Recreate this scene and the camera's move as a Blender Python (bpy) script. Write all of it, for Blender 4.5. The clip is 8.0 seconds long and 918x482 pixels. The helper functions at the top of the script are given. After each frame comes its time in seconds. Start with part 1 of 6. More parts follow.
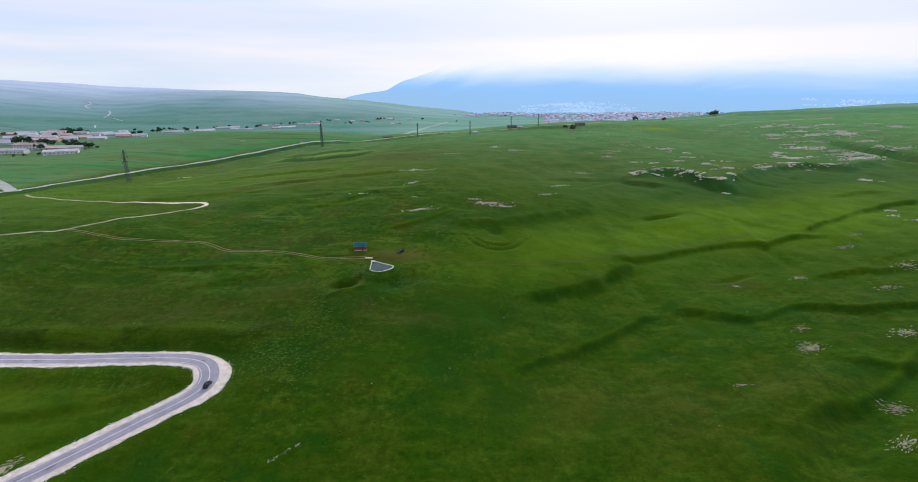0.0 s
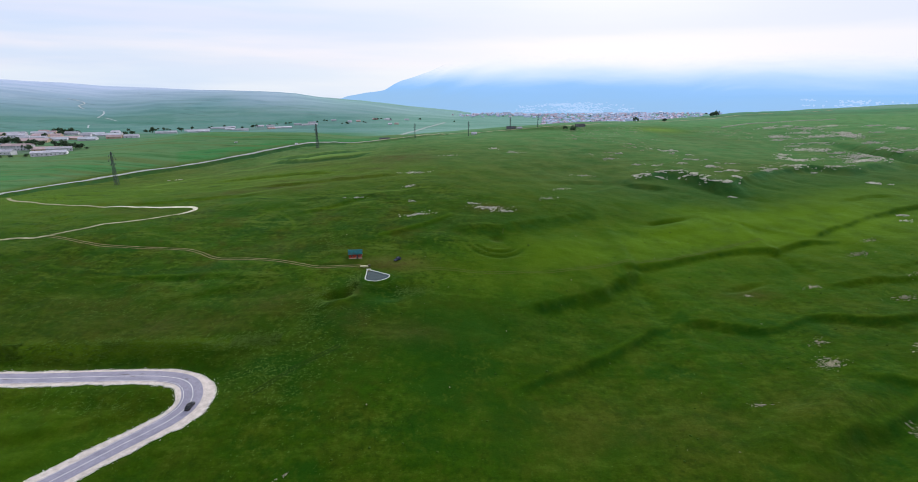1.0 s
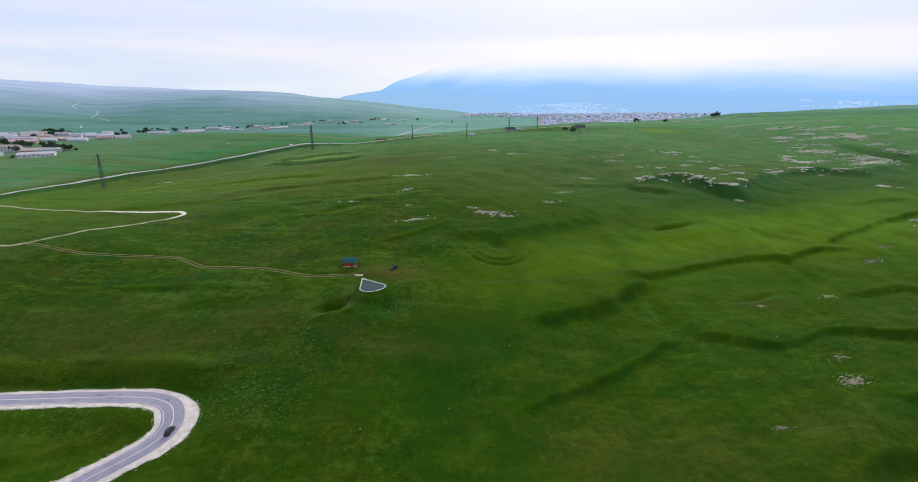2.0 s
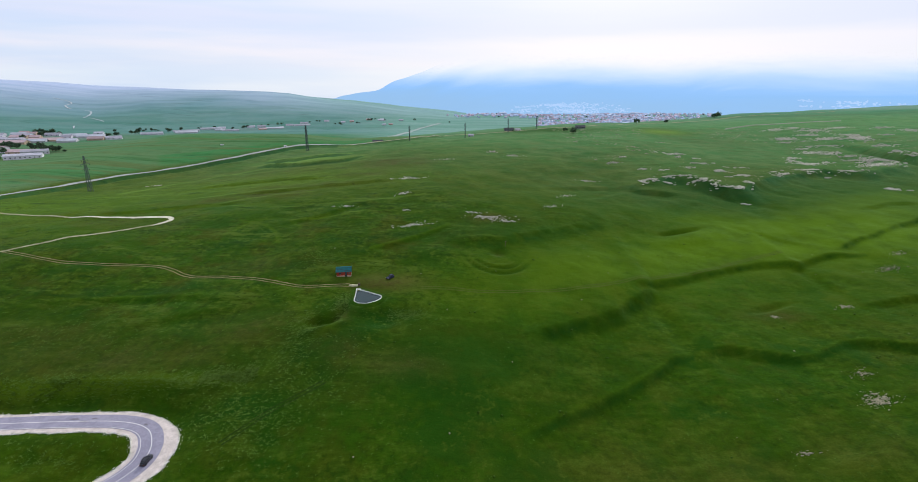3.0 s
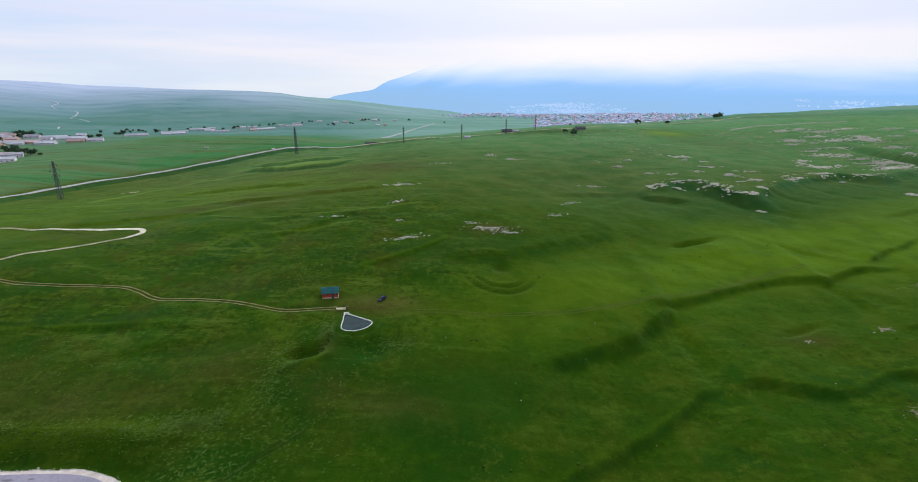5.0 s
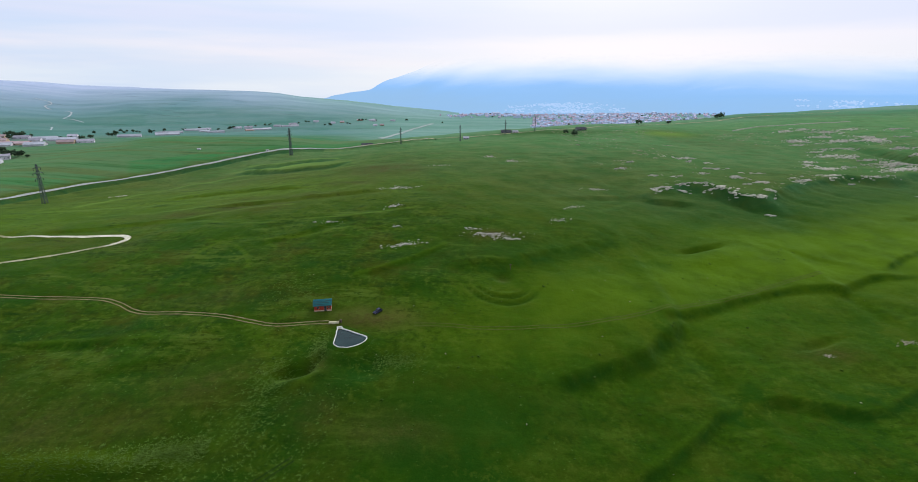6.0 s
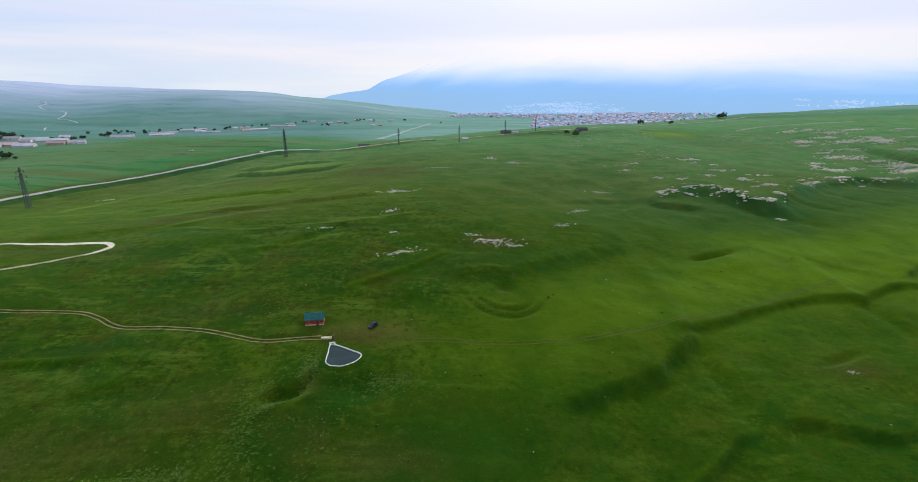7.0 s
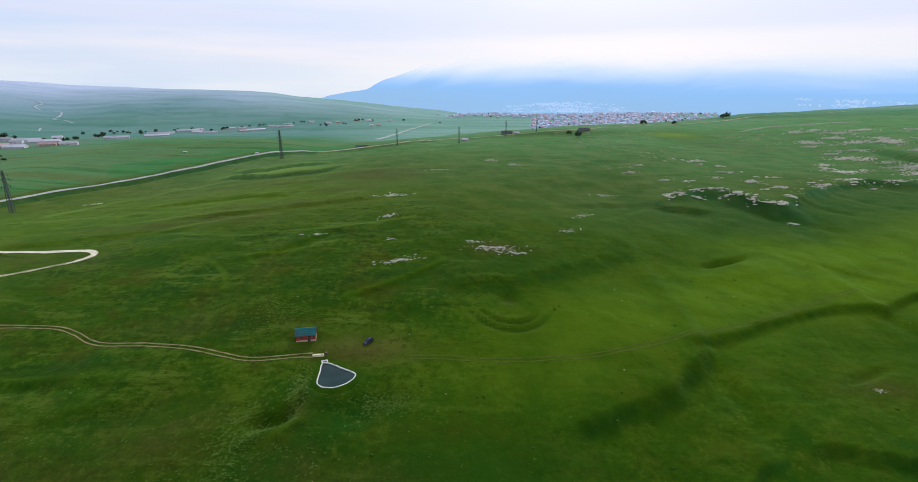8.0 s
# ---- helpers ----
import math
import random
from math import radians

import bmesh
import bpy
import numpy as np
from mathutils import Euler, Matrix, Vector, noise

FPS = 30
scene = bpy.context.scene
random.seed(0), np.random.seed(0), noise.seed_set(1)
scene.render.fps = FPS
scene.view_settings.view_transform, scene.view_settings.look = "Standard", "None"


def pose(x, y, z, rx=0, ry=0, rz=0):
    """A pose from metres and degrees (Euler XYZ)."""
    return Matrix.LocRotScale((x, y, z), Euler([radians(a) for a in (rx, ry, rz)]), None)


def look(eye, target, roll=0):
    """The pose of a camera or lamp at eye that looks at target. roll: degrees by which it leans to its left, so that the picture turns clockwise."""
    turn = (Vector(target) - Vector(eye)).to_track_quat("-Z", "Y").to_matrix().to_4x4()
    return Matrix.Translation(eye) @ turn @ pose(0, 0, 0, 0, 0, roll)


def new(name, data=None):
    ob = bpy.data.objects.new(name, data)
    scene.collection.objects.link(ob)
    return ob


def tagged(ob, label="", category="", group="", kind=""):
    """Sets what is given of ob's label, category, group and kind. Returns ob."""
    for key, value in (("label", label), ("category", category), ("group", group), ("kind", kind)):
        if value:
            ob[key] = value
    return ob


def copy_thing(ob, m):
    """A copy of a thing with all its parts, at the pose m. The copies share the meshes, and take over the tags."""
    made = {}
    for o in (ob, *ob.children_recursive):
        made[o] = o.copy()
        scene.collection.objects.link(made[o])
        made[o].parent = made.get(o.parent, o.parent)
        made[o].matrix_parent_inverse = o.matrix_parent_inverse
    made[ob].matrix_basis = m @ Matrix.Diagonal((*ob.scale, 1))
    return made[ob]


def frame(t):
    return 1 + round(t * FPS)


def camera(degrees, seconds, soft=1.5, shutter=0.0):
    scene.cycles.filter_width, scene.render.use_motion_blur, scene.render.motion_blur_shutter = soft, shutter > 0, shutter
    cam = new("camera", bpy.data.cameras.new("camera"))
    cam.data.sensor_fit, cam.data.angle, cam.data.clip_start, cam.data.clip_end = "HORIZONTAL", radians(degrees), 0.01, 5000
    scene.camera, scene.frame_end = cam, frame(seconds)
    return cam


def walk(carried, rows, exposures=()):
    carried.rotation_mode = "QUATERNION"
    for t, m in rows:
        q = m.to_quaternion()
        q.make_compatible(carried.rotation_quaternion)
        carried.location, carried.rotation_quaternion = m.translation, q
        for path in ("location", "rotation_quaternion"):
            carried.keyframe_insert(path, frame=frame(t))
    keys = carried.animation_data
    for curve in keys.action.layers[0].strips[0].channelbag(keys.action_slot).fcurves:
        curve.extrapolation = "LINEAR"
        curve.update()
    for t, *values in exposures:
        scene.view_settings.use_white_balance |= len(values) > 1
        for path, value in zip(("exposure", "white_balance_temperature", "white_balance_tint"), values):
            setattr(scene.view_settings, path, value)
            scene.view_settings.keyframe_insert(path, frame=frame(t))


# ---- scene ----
cam = camera(84.0, 8.0, 0.9)
# seconds, place, yaw, pitch, lean to the right
ROWS = [
    (0.0, 0.000, 0.000, 80.000, 0.000, -17.468, 0.000),
    (0.5, -0.508, 5.808, 79.978, -0.154, -17.462, -0.049),
    (1.0, -0.998, 11.606, 79.959, -0.308, -17.458, -0.091),
    (1.5, -1.467, 17.395, 79.944, -0.462, -17.455, -0.126),
    (2.0, -1.915, 23.177, 79.931, -0.617, -17.454, -0.154),
    (2.5, -2.341, 28.951, 79.920, -0.773, -17.455, -0.176),
    (3.0, -2.744, 34.720, 79.910, -0.928, -17.458, -0.191),
    (3.5, -3.121, 40.484, 79.899, -1.082, -17.463, -0.200),
    (4.0, -3.471, 46.246, 79.887, -1.234, -17.469, -0.203),
    (4.5, -3.793, 52.007, 79.872, -1.381, -17.478, -0.200),
    (5.0, -4.085, 57.770, 79.853, -1.521, -17.488, -0.193),
    (5.5, -4.344, 63.536, 79.827, -1.651, -17.499, -0.183),
    (6.0, -4.569, 69.309, 79.792, -1.767, -17.512, -0.169),
    (6.5, -4.757, 75.092, 79.747, -1.867, -17.526, -0.153),
    (7.0, -4.905, 80.887, 79.690, -1.945, -17.540, -0.136),
    (7.5, -5.013, 86.698, 79.617, -1.998, -17.555, -0.119),
    (8.0, -5.076, 92.528, 79.526, -2.019, -17.569, -0.104),
]
walk(cam, [(t, pose(x, y, z, 0, 0, yaw) @ pose(0, 0, 0, 90 + pitch, 0, 0) @ pose(0, 0, 0, 0, 0, -lean)) for t, x, y, z, yaw, pitch, lean in ROWS], [(0.0, 0.03), (4.0, 0.0), (8.0, -0.02)])


# ---------------------------------------------------------------- sky and light: a bright overcast morning
world = bpy.data.worlds.new("sky")
scene.world = world
world.use_nodes = True
wn, wl = world.node_tree.nodes, world.node_tree.links
wn.clear()
w_out = wn.new("ShaderNodeOutputWorld")
w_sky = wn.new("ShaderNodeTexSky")
w_sky.sky_type, w_sky.sun_disc = "NISHITA", False
w_sky.sun_elevation, w_sky.sun_rotation = radians(28), radians(17)
w_clear = wn.new("ShaderNodeBackground")
w_clear.inputs["Strength"].default_value = 0.10
wl.new(w_sky.outputs[0], w_clear.inputs["Color"])
w_pos = wn.new("ShaderNodeTexCoord")
w_map = wn.new("ShaderNodeMapping")
w_map.inputs["Scale"].default_value = (1.3, 1.3, 13.0)
wl.new(w_pos.outputs["Generated"], w_map.inputs["Vector"])
w_noise = wn.new("ShaderNodeTexNoise")
w_noise.inputs["Scale"].default_value, w_noise.inputs["Detail"].default_value, w_noise.inputs["Roughness"].default_value = 1.5, 5.0, 0.5
wl.new(w_map.outputs[0], w_noise.inputs["Vector"])
w_xyz = wn.new("ShaderNodeSeparateXYZ")
wl.new(w_pos.outputs["Generated"], w_xyz.inputs[0])
w_add = wn.new("ShaderNodeMath")
w_add.operation = "MULTIPLY_ADD"
w_add.inputs[1].default_value, w_add.inputs[2].default_value = 0.07, -0.035
wl.new(w_noise.outputs[0], w_add.inputs[0])
w_sum = wn.new("ShaderNodeMath")
wl.new(w_xyz.outputs["Z"], w_sum.inputs[0])
wl.new(w_add.outputs[0], w_sum.inputs[1])
w_ramp = wn.new("ShaderNodeValToRGB")
w_ramp.color_ramp.interpolation = "EASE"
stops = [(0.0, (0.80, 0.88, 1.0)), (0.035, (0.83, 0.855, 0.98)), (0.06, (0.865, 0.862, 0.985)), (0.085, (0.74, 0.79, 1.0)), (0.15, (0.84, 0.87, 1.0)), (0.5, (0.84, 0.88, 1.0)), (1.0, (0.92, 0.95, 1.0))]
for k, (at, col) in enumerate(stops):
    e = w_ramp.color_ramp.elements[k] if k < 2 else w_ramp.color_ramp.elements.new(at)
    e.position, e.color = at, (*col, 1)
wl.new(w_sum.outputs[0], w_ramp.inputs[0])
w_soft = wn.new("ShaderNodeTexNoise")
w_soft.inputs["Scale"].default_value, w_soft.inputs["Detail"].default_value = 2.3, 3.0
wl.new(w_map.outputs[0], w_soft.inputs["Vector"])
w_west = wn.new("ShaderNodeMapRange")
w_west.inputs[1].default_value, w_west.inputs[2].default_value, w_west.inputs[3].default_value, w_west.inputs[4].default_value = 0.25, -0.6, 0.0, 0.6
wl.new(w_xyz.outputs["X"], w_west.inputs[0])
w_amount = wn.new("ShaderNodeMath")
w_amount.operation = "MULTIPLY"
wl.new(w_west.outputs[0], w_amount.inputs[0])
w_patch = wn.new("ShaderNodeMapRange")
w_patch.inputs[1].default_value, w_patch.inputs[2].default_value = 0.38, 0.62
wl.new(w_soft.outputs[0], w_patch.inputs[0])
wl.new(w_patch.outputs[0], w_amount.inputs[1])
w_tint = wn.new("ShaderNodeMix")
w_tint.data_type = "RGBA"
wl.new(w_amount.outputs[0], w_tint.inputs[0])
wl.new(w_ramp.outputs[0], w_tint.inputs[6])
w_tint.inputs[7].default_value = (0.58, 0.74, 1.0, 1)
w_cloud = wn.new("ShaderNodeBackground")
w_cloud.inputs["Strength"].default_value = 1.02
wl.new(w_tint.outputs[2], w_cloud.inputs["Color"])
w_mix = wn.new("ShaderNodeMixShader")
w_mix.inputs[0].default_value = 0.9
wl.new(w_clear.outputs[0], w_mix.inputs[1])
wl.new(w_cloud.outputs[0], w_mix.inputs[2])
wl.new(w_mix.outputs[0], w_out.inputs[0])

sun = new("sun", bpy.data.lights.new("sun", "SUN"))
sun.data.energy, sun.data.angle, sun.data.color = 2.8, radians(12), (1.0, 0.97, 0.9)
sun.matrix_world = look((0, 0, 500), (0 - 120, -400, 500 - 225))


# ---------------------------------------------------------------- materials
def material(name):
    m = bpy.data.materials.new(name)
    m.use_nodes = True
    n, l = m.node_tree.nodes, m.node_tree.links
    return m, n, l, n["Principled BSDF"]


def noise_node(n, l, scale, detail=4.0, rough=0.55, vector=None):
    t = n.new("ShaderNodeTexNoise")
    t.inputs["Scale"].default_value, t.inputs["Detail"].default_value, t.inputs["Roughness"].default_value = scale, detail, rough
    if vector is None:
        g = n.new("ShaderNodeNewGeometry")
        vector = g.outputs["Position"]
    l.new(vector, t.inputs["Vector"])
    return t.outputs[0]


def spread(n, l, value, low, high, out_low=0.0, out_high=1.0):
    r = n.new("ShaderNodeMapRange")
    r.interpolation_type = "SMOOTHSTEP"
    for k, v in enumerate((low, high, out_low, out_high)):
        r.inputs[k + 1].default_value = v
    l.new(value, r.inputs[0])
    return r.outputs[0]


def blend(n, l, fac, a, b):
    x = n.new("ShaderNodeMix")
    x.data_type = "RGBA"
    if isinstance(fac, float):
        x.inputs[0].default_value = fac
    else:
        l.new(fac, x.inputs[0])
    for k, v in ((6, a), (7, b)):
        if isinstance(v, tuple):
            x.inputs[k].default_value = (*v, 1)
        else:
            l.new(v, x.inputs[k])
    return x.outputs[2]


def product(n, l, a, b, op="MULTIPLY"):
    x = n.new("ShaderNodeMath")
    x.operation = op
    for k, v in ((0, a), (1, b)):
        if isinstance(v, float):
            x.inputs[k].default_value = v
        else:
            l.new(v, x.inputs[k])
    return x.outputs[0]


def relief(n, l, bsdf, height, strength, distance):
    b = n.new("ShaderNodeBump")
    b.inputs["Strength"].default_value, b.inputs["Distance"].default_value = strength, distance
    l.new(height, b.inputs["Height"])
    l.new(b.outputs[0], bsdf.inputs["Normal"])


def surface(name, dark, light, scale=3.0, rough=0.8, metal=0.0, bump=0.3, depth=0.02, random_value=0.0):
    """A two-toned surface with grain and wear at two scales."""
    m, n, l, b = material(name)
    tc = n.new("ShaderNodeTexCoord")
    fine, broad = noise_node(n, l, scale * 7, 4, 0.6, tc.outputs["Object"]), noise_node(n, l, scale, 3, 0.5, tc.outputs["Object"])
    mixed = product(n, l, product(n, l, fine, 0.5), product(n, l, broad, 0.5), "ADD")
    col = blend(n, l, spread(n, l, mixed, 0.32, 0.68), dark, light)
    if random_value:
        info = n.new("ShaderNodeObjectInfo")
        hsv = n.new("ShaderNodeHueSaturation")
        l.new(spread(n, l, info.outputs["Random"], 0.0, 1.0, 1.0 - random_value, 1.0 + random_value), hsv.inputs["Value"])
        l.new(col, hsv.inputs["Color"])
        col = hsv.outputs[0]
    l.new(col, b.inputs["Base Color"])
    b.inputs["Roughness"].default_value, b.inputs["Metallic"].default_value = rough, metal
    b.inputs["Specular IOR Level"].default_value = 0.5 if rough < 0.8 else 0.08
    if bump:
        relief(n, l, b, fine, bump, depth)
    return m


def attribute(n, name):
    a = n.new("ShaderNodeAttribute")
    a.attribute_name = name
    return a.outputs["Fac"]


def pasture():
    """Grazed grass with weeds, dry patches, lush hollows, green fields, broken limestone, and distance haze put into
    the colours.
    """
    m, n, l, b = material("pasture")
    blades, tufts, patches, broad = noise_node(n, l, 2.2, 3, 0.65), noise_node(n, l, 0.35, 4, 0.6), noise_node(n, l, 0.06, 5, 0.6), noise_node(n, l, 0.012, 4, 0.55)
    col = blend(n, l, spread(n, l, tufts, 0.30, 0.74), (0.0138, 0.038, 0.0014), (0.026, 0.061, 0.0023))
    col = blend(n, l, spread(n, l, patches, 0.45, 0.72, 0.0, 0.75), col, (0.046, 0.070, 0.0050))
    col = blend(n, l, spread(n, l, broad, 0.40, 0.70, 0.0, 0.55), col, (0.021, 0.072, 0.0035))
    contour = n.new("ShaderNodeMapping")
    contour.inputs["Scale"].default_value, contour.inputs["Rotation"].default_value = (0.045, 0.15, 0.0), (0, 0, radians(-12))
    g0 = n.new("ShaderNodeNewGeometry")
    l.new(g0.outputs["Position"], contour.inputs[0])
    streaks = noise_node(n, l, 1.0, 5, 0.62, contour.outputs[0])
    col = blend(n, l, spread(n, l, streaks, 0.50, 0.72, 0.0, 0.7), col, (0.050, 0.092, 0.008))
    col = blend(n, l, spread(n, l, streaks, 0.46, 0.30, 0.0, 0.6), col, (0.016, 0.044, 0.003))
    mottle = noise_node(n, l, 0.11, 7, 0.66)
    col = blend(n, l, spread(n, l, mottle, 0.50, 0.66, 0.0, 0.62), col, (0.035, 0.056, 0.0042))
    col = blend(n, l, spread(n, l, mottle, 0.47, 0.34, 0.0, 0.62), col, (0.016, 0.052, 0.0030))
    specks = noise_node(n, l, 0.9, 5, 0.7)
    col = blend(n, l, spread(n, l, specks, 0.57, 0.72, 0.0, 0.26), col, (0.064, 0.112, 0.011))
    col = blend(n, l, spread(n, l, specks, 0.43, 0.30, 0.0, 0.30), col, (0.010, 0.030, 0.002))
    # trodden brown ground, lush flushes, and rank dark clumps in loose flocks with worn flecks between them
    worn = noise_node(n, l, 0.045, 6, 0.66)
    col = blend(n, l, product(n, l, spread(n, l, worn, 0.51, 0.63, 0.0, 0.75), product(n, l, product(n, l, attribute(n, "ribs"), 0.75), 0.25, "ADD")), col, (0.040, 0.047, 0.0042))
    flush = noise_node(n, l, 0.033, 6, 0.64)
    col = blend(n, l, spread(n, l, flush, 0.48, 0.36, 0.0, 0.75), col, (0.0095, 0.044, 0.0030))
    clumps = noise_node(n, l, 0.36, 6, 0.74)
    flock = spread(n, l, noise_node(n, l, 0.028, 4, 0.6), 0.40, 0.56)
    col = blend(n, l, product(n, l, spread(n, l, clumps, 0.51, 0.62, 0.0, 0.45), flock), col, (0.0068, 0.023, 0.0016))
    col = blend(n, l, product(n, l, spread(n, l, clumps, 0.47, 0.37, 0.0, 0.60), spread(n, l, patches, 0.42, 0.58)), col, (0.050, 0.080, 0.0075))
    grain = spread(n, l, blades, 0.25, 0.75)
    dry = product(n, l, attribute(n, "dry"), spread(n, l, patches, 0.30, 0.65, 0.25, 1.0))
    col = blend(n, l, dry, col, (0.084, 0.092, 0.018))
    fresh = product(n, l, attribute(n, "fresh"), spread(n, l, patches, 0.25, 0.6, 0.5, 1.0))
    col = blend(n, l, fresh, col, (0.068, 0.128, 0.005))
    # lush growth, and shade painted on terrace faces and in the ring ditch
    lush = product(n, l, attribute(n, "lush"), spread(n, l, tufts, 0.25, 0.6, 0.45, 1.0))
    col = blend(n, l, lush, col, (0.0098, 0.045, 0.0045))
    lines_map = n.new("ShaderNodeMapping")
    lines_map.inputs["Scale"].default_value, lines_map.inputs["Rotation"].default_value = (0.03, 0.30, 0.0), (0, 0, radians(-16))
    l.new(g0.outputs["Position"], lines_map.inputs[0])
    lines = noise_node(n, l, 1.0, 6, 0.66, lines_map.outputs[0])
    thread_map = n.new("ShaderNodeMapping")
    thread_map.inputs["Scale"].default_value, thread_map.inputs["Rotation"].default_value = (0.016, 0.095, 0.0), (0, 0, radians(-13))
    l.new(g0.outputs["Position"], thread_map.inputs[0])
    threads = noise_node(n, l, 1.0, 7, 0.78, thread_map.outputs[0])
    ribs = product(n, l, attribute(n, "ribs"), spread(n, l, patches, 0.35, 0.60))
    col = blend(n, l, product(n, l, spread(n, l, threads, 0.53, 0.61, 0.0, 0.85), ribs), col, (0.062, 0.102, 0.012))
    col = blend(n, l, product(n, l, spread(n, l, threads, 0.47, 0.39, 0.0, 0.85), ribs), col, (0.011, 0.034, 0.003))
    col = blend(n, l, product(n, l, spread(n, l, clumps, 0.53, 0.60, 0.0, 0.6), ribs), col, (0.0095, 0.030, 0.0025))
    col = blend(n, l, product(n, l, spread(n, l, clumps, 0.46, 0.39, 0.0, 0.5), ribs), col, (0.058, 0.092, 0.010))
    far_side = attribute(n, "pale")
    col = blend(n, l, product(n, l, spread(n, l, lines, 0.54, 0.70, 0.0, 0.9), far_side), col, (0.070, 0.125, 0.018))
    stretch = n.new("ShaderNodeMapping")
    stretch.inputs["Scale"].default_value, stretch.inputs["Rotation"].default_value = (0.0028, 0.014, 0.0), (0, 0, radians(-14))
    g = n.new("ShaderNodeNewGeometry")
    l.new(g.outputs["Position"], stretch.inputs[0])
    strips = noise_node(n, l, 1.0, 3, 0.55, stretch.outputs[0])
    field = blend(n, l, spread(n, l, product(n, l, product(n, l, strips, 0.7), product(n, l, attribute(n, "plot"), 0.28), "ADD"), 0.36, 0.66), (0.028, 0.150, 0.046), (0.080, 0.154, 0.070))
    band_map = n.new("ShaderNodeMapping")
    band_map.inputs["Scale"].default_value, band_map.inputs["Rotation"].default_value = (0.005, 0.055, 0.0), (0, 0, radians(-8))
    l.new(g0.outputs["Position"], band_map.inputs[0])
    bands = noise_node(n, l, 1.0, 5, 0.62, band_map.outputs[0])
    field = blend(n, l, spread(n, l, bands, 0.50, 0.62, 0.0, 0.8), field, (0.078, 0.108, 0.036))
    field = blend(n, l, spread(n, l, bands, 0.45, 0.36, 0.0, 0.8), field, (0.018, 0.090, 0.020))
    field = blend(n, l, spread(n, l, lines, 0.53, 0.66, 0.0, 0.6), field, (0.072, 0.090, 0.034))
    field = blend(n, l, spread(n, l, lines, 0.46, 0.34, 0.0, 0.75), field, (0.012, 0.070, 0.028))
    field = blend(n, l, spread(n, l, patches, 0.4, 0.7, 0.0, 0.30), field, (0.080, 0.130, 0.050))
    col = blend(n, l, attribute(n, "field"), col, field)
    # far slopes: haze put into the base colour, teal low down and lilac above
    teal_haze = blend(n, l, spread(n, l, product(n, l, product(n, l, strips, 0.7), product(n, l, attribute(n, "plot"), 0.35), "ADD"), 0.34, 0.70), (0.062, 0.162, 0.180), (0.102, 0.210, 0.250))
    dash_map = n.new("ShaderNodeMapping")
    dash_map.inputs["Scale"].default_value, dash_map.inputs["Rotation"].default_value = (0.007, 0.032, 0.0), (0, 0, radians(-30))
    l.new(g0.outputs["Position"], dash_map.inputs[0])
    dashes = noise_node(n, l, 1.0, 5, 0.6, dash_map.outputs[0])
    teal_haze = blend(n, l, spread(n, l, dashes, 0.58, 0.68, 0.0, 0.75), teal_haze, (0.036, 0.092, 0.104))
    teal_haze = blend(n, l, spread(n, l, broad, 0.40, 0.66, 0.0, 0.5), teal_haze, (0.124, 0.216, 0.248))
    col = blend(n, l, attribute(n, "teal_haze"), col, teal_haze)
    hill_haze = blend(n, l, spread(n, l, strips, 0.34, 0.66), (0.36, 0.42, 0.63), (0.44, 0.49, 0.70))
    hill_haze = blend(n, l, spread(n, l, dashes, 0.60, 0.70, 0.0, 0.45), hill_haze, (0.20, 0.28, 0.42))
    col = blend(n, l, attribute(n, "hill_haze"), col, hill_haze)
    # far plain: a pale blue-green for haze, mixed into the ground colour
    plain_haze = blend(n, l, spread(n, l, strips, 0.35, 0.65), (0.136, 0.265, 0.250), (0.202, 0.332, 0.330))
    # grass colour paled with distance to stand in for haze
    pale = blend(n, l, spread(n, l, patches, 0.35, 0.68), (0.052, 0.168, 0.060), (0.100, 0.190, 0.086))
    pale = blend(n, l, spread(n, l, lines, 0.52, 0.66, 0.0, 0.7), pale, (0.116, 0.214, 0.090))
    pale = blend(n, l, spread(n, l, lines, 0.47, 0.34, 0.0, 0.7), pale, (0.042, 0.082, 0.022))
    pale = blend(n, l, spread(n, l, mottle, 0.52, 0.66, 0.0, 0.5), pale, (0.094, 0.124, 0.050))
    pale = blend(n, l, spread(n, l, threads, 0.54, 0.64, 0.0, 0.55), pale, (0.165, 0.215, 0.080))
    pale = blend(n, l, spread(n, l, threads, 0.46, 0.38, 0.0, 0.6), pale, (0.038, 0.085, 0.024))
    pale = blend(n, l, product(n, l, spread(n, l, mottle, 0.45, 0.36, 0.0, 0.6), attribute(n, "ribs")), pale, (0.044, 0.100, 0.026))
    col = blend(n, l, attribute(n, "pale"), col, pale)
    col = blend(n, l, attribute(n, "plain_haze"), col, plain_haze)
    yard = product(n, l, attribute(n, "yard"), spread(n, l, patches, 0.36, 0.58, 0.35, 1.0))
    col = blend(n, l, yard, col, (0.135, 0.150, 0.165))
    col = blend(n, l, attribute(n, "trail"), col, (0.118, 0.205, 0.036))
    # dark green for crag foot, road edge and bank faces, partly painted shade
    dark_green = product(n, l, attribute(n, "dark_green"), spread(n, l, tufts, 0.25, 0.6, 0.7, 1.0))
    col = blend(n, l, dark_green, col, (0.013, 0.070, 0.028))
    soil = blend(n, l, grain, (0.038, 0.035, 0.008), (0.066, 0.056, 0.017))
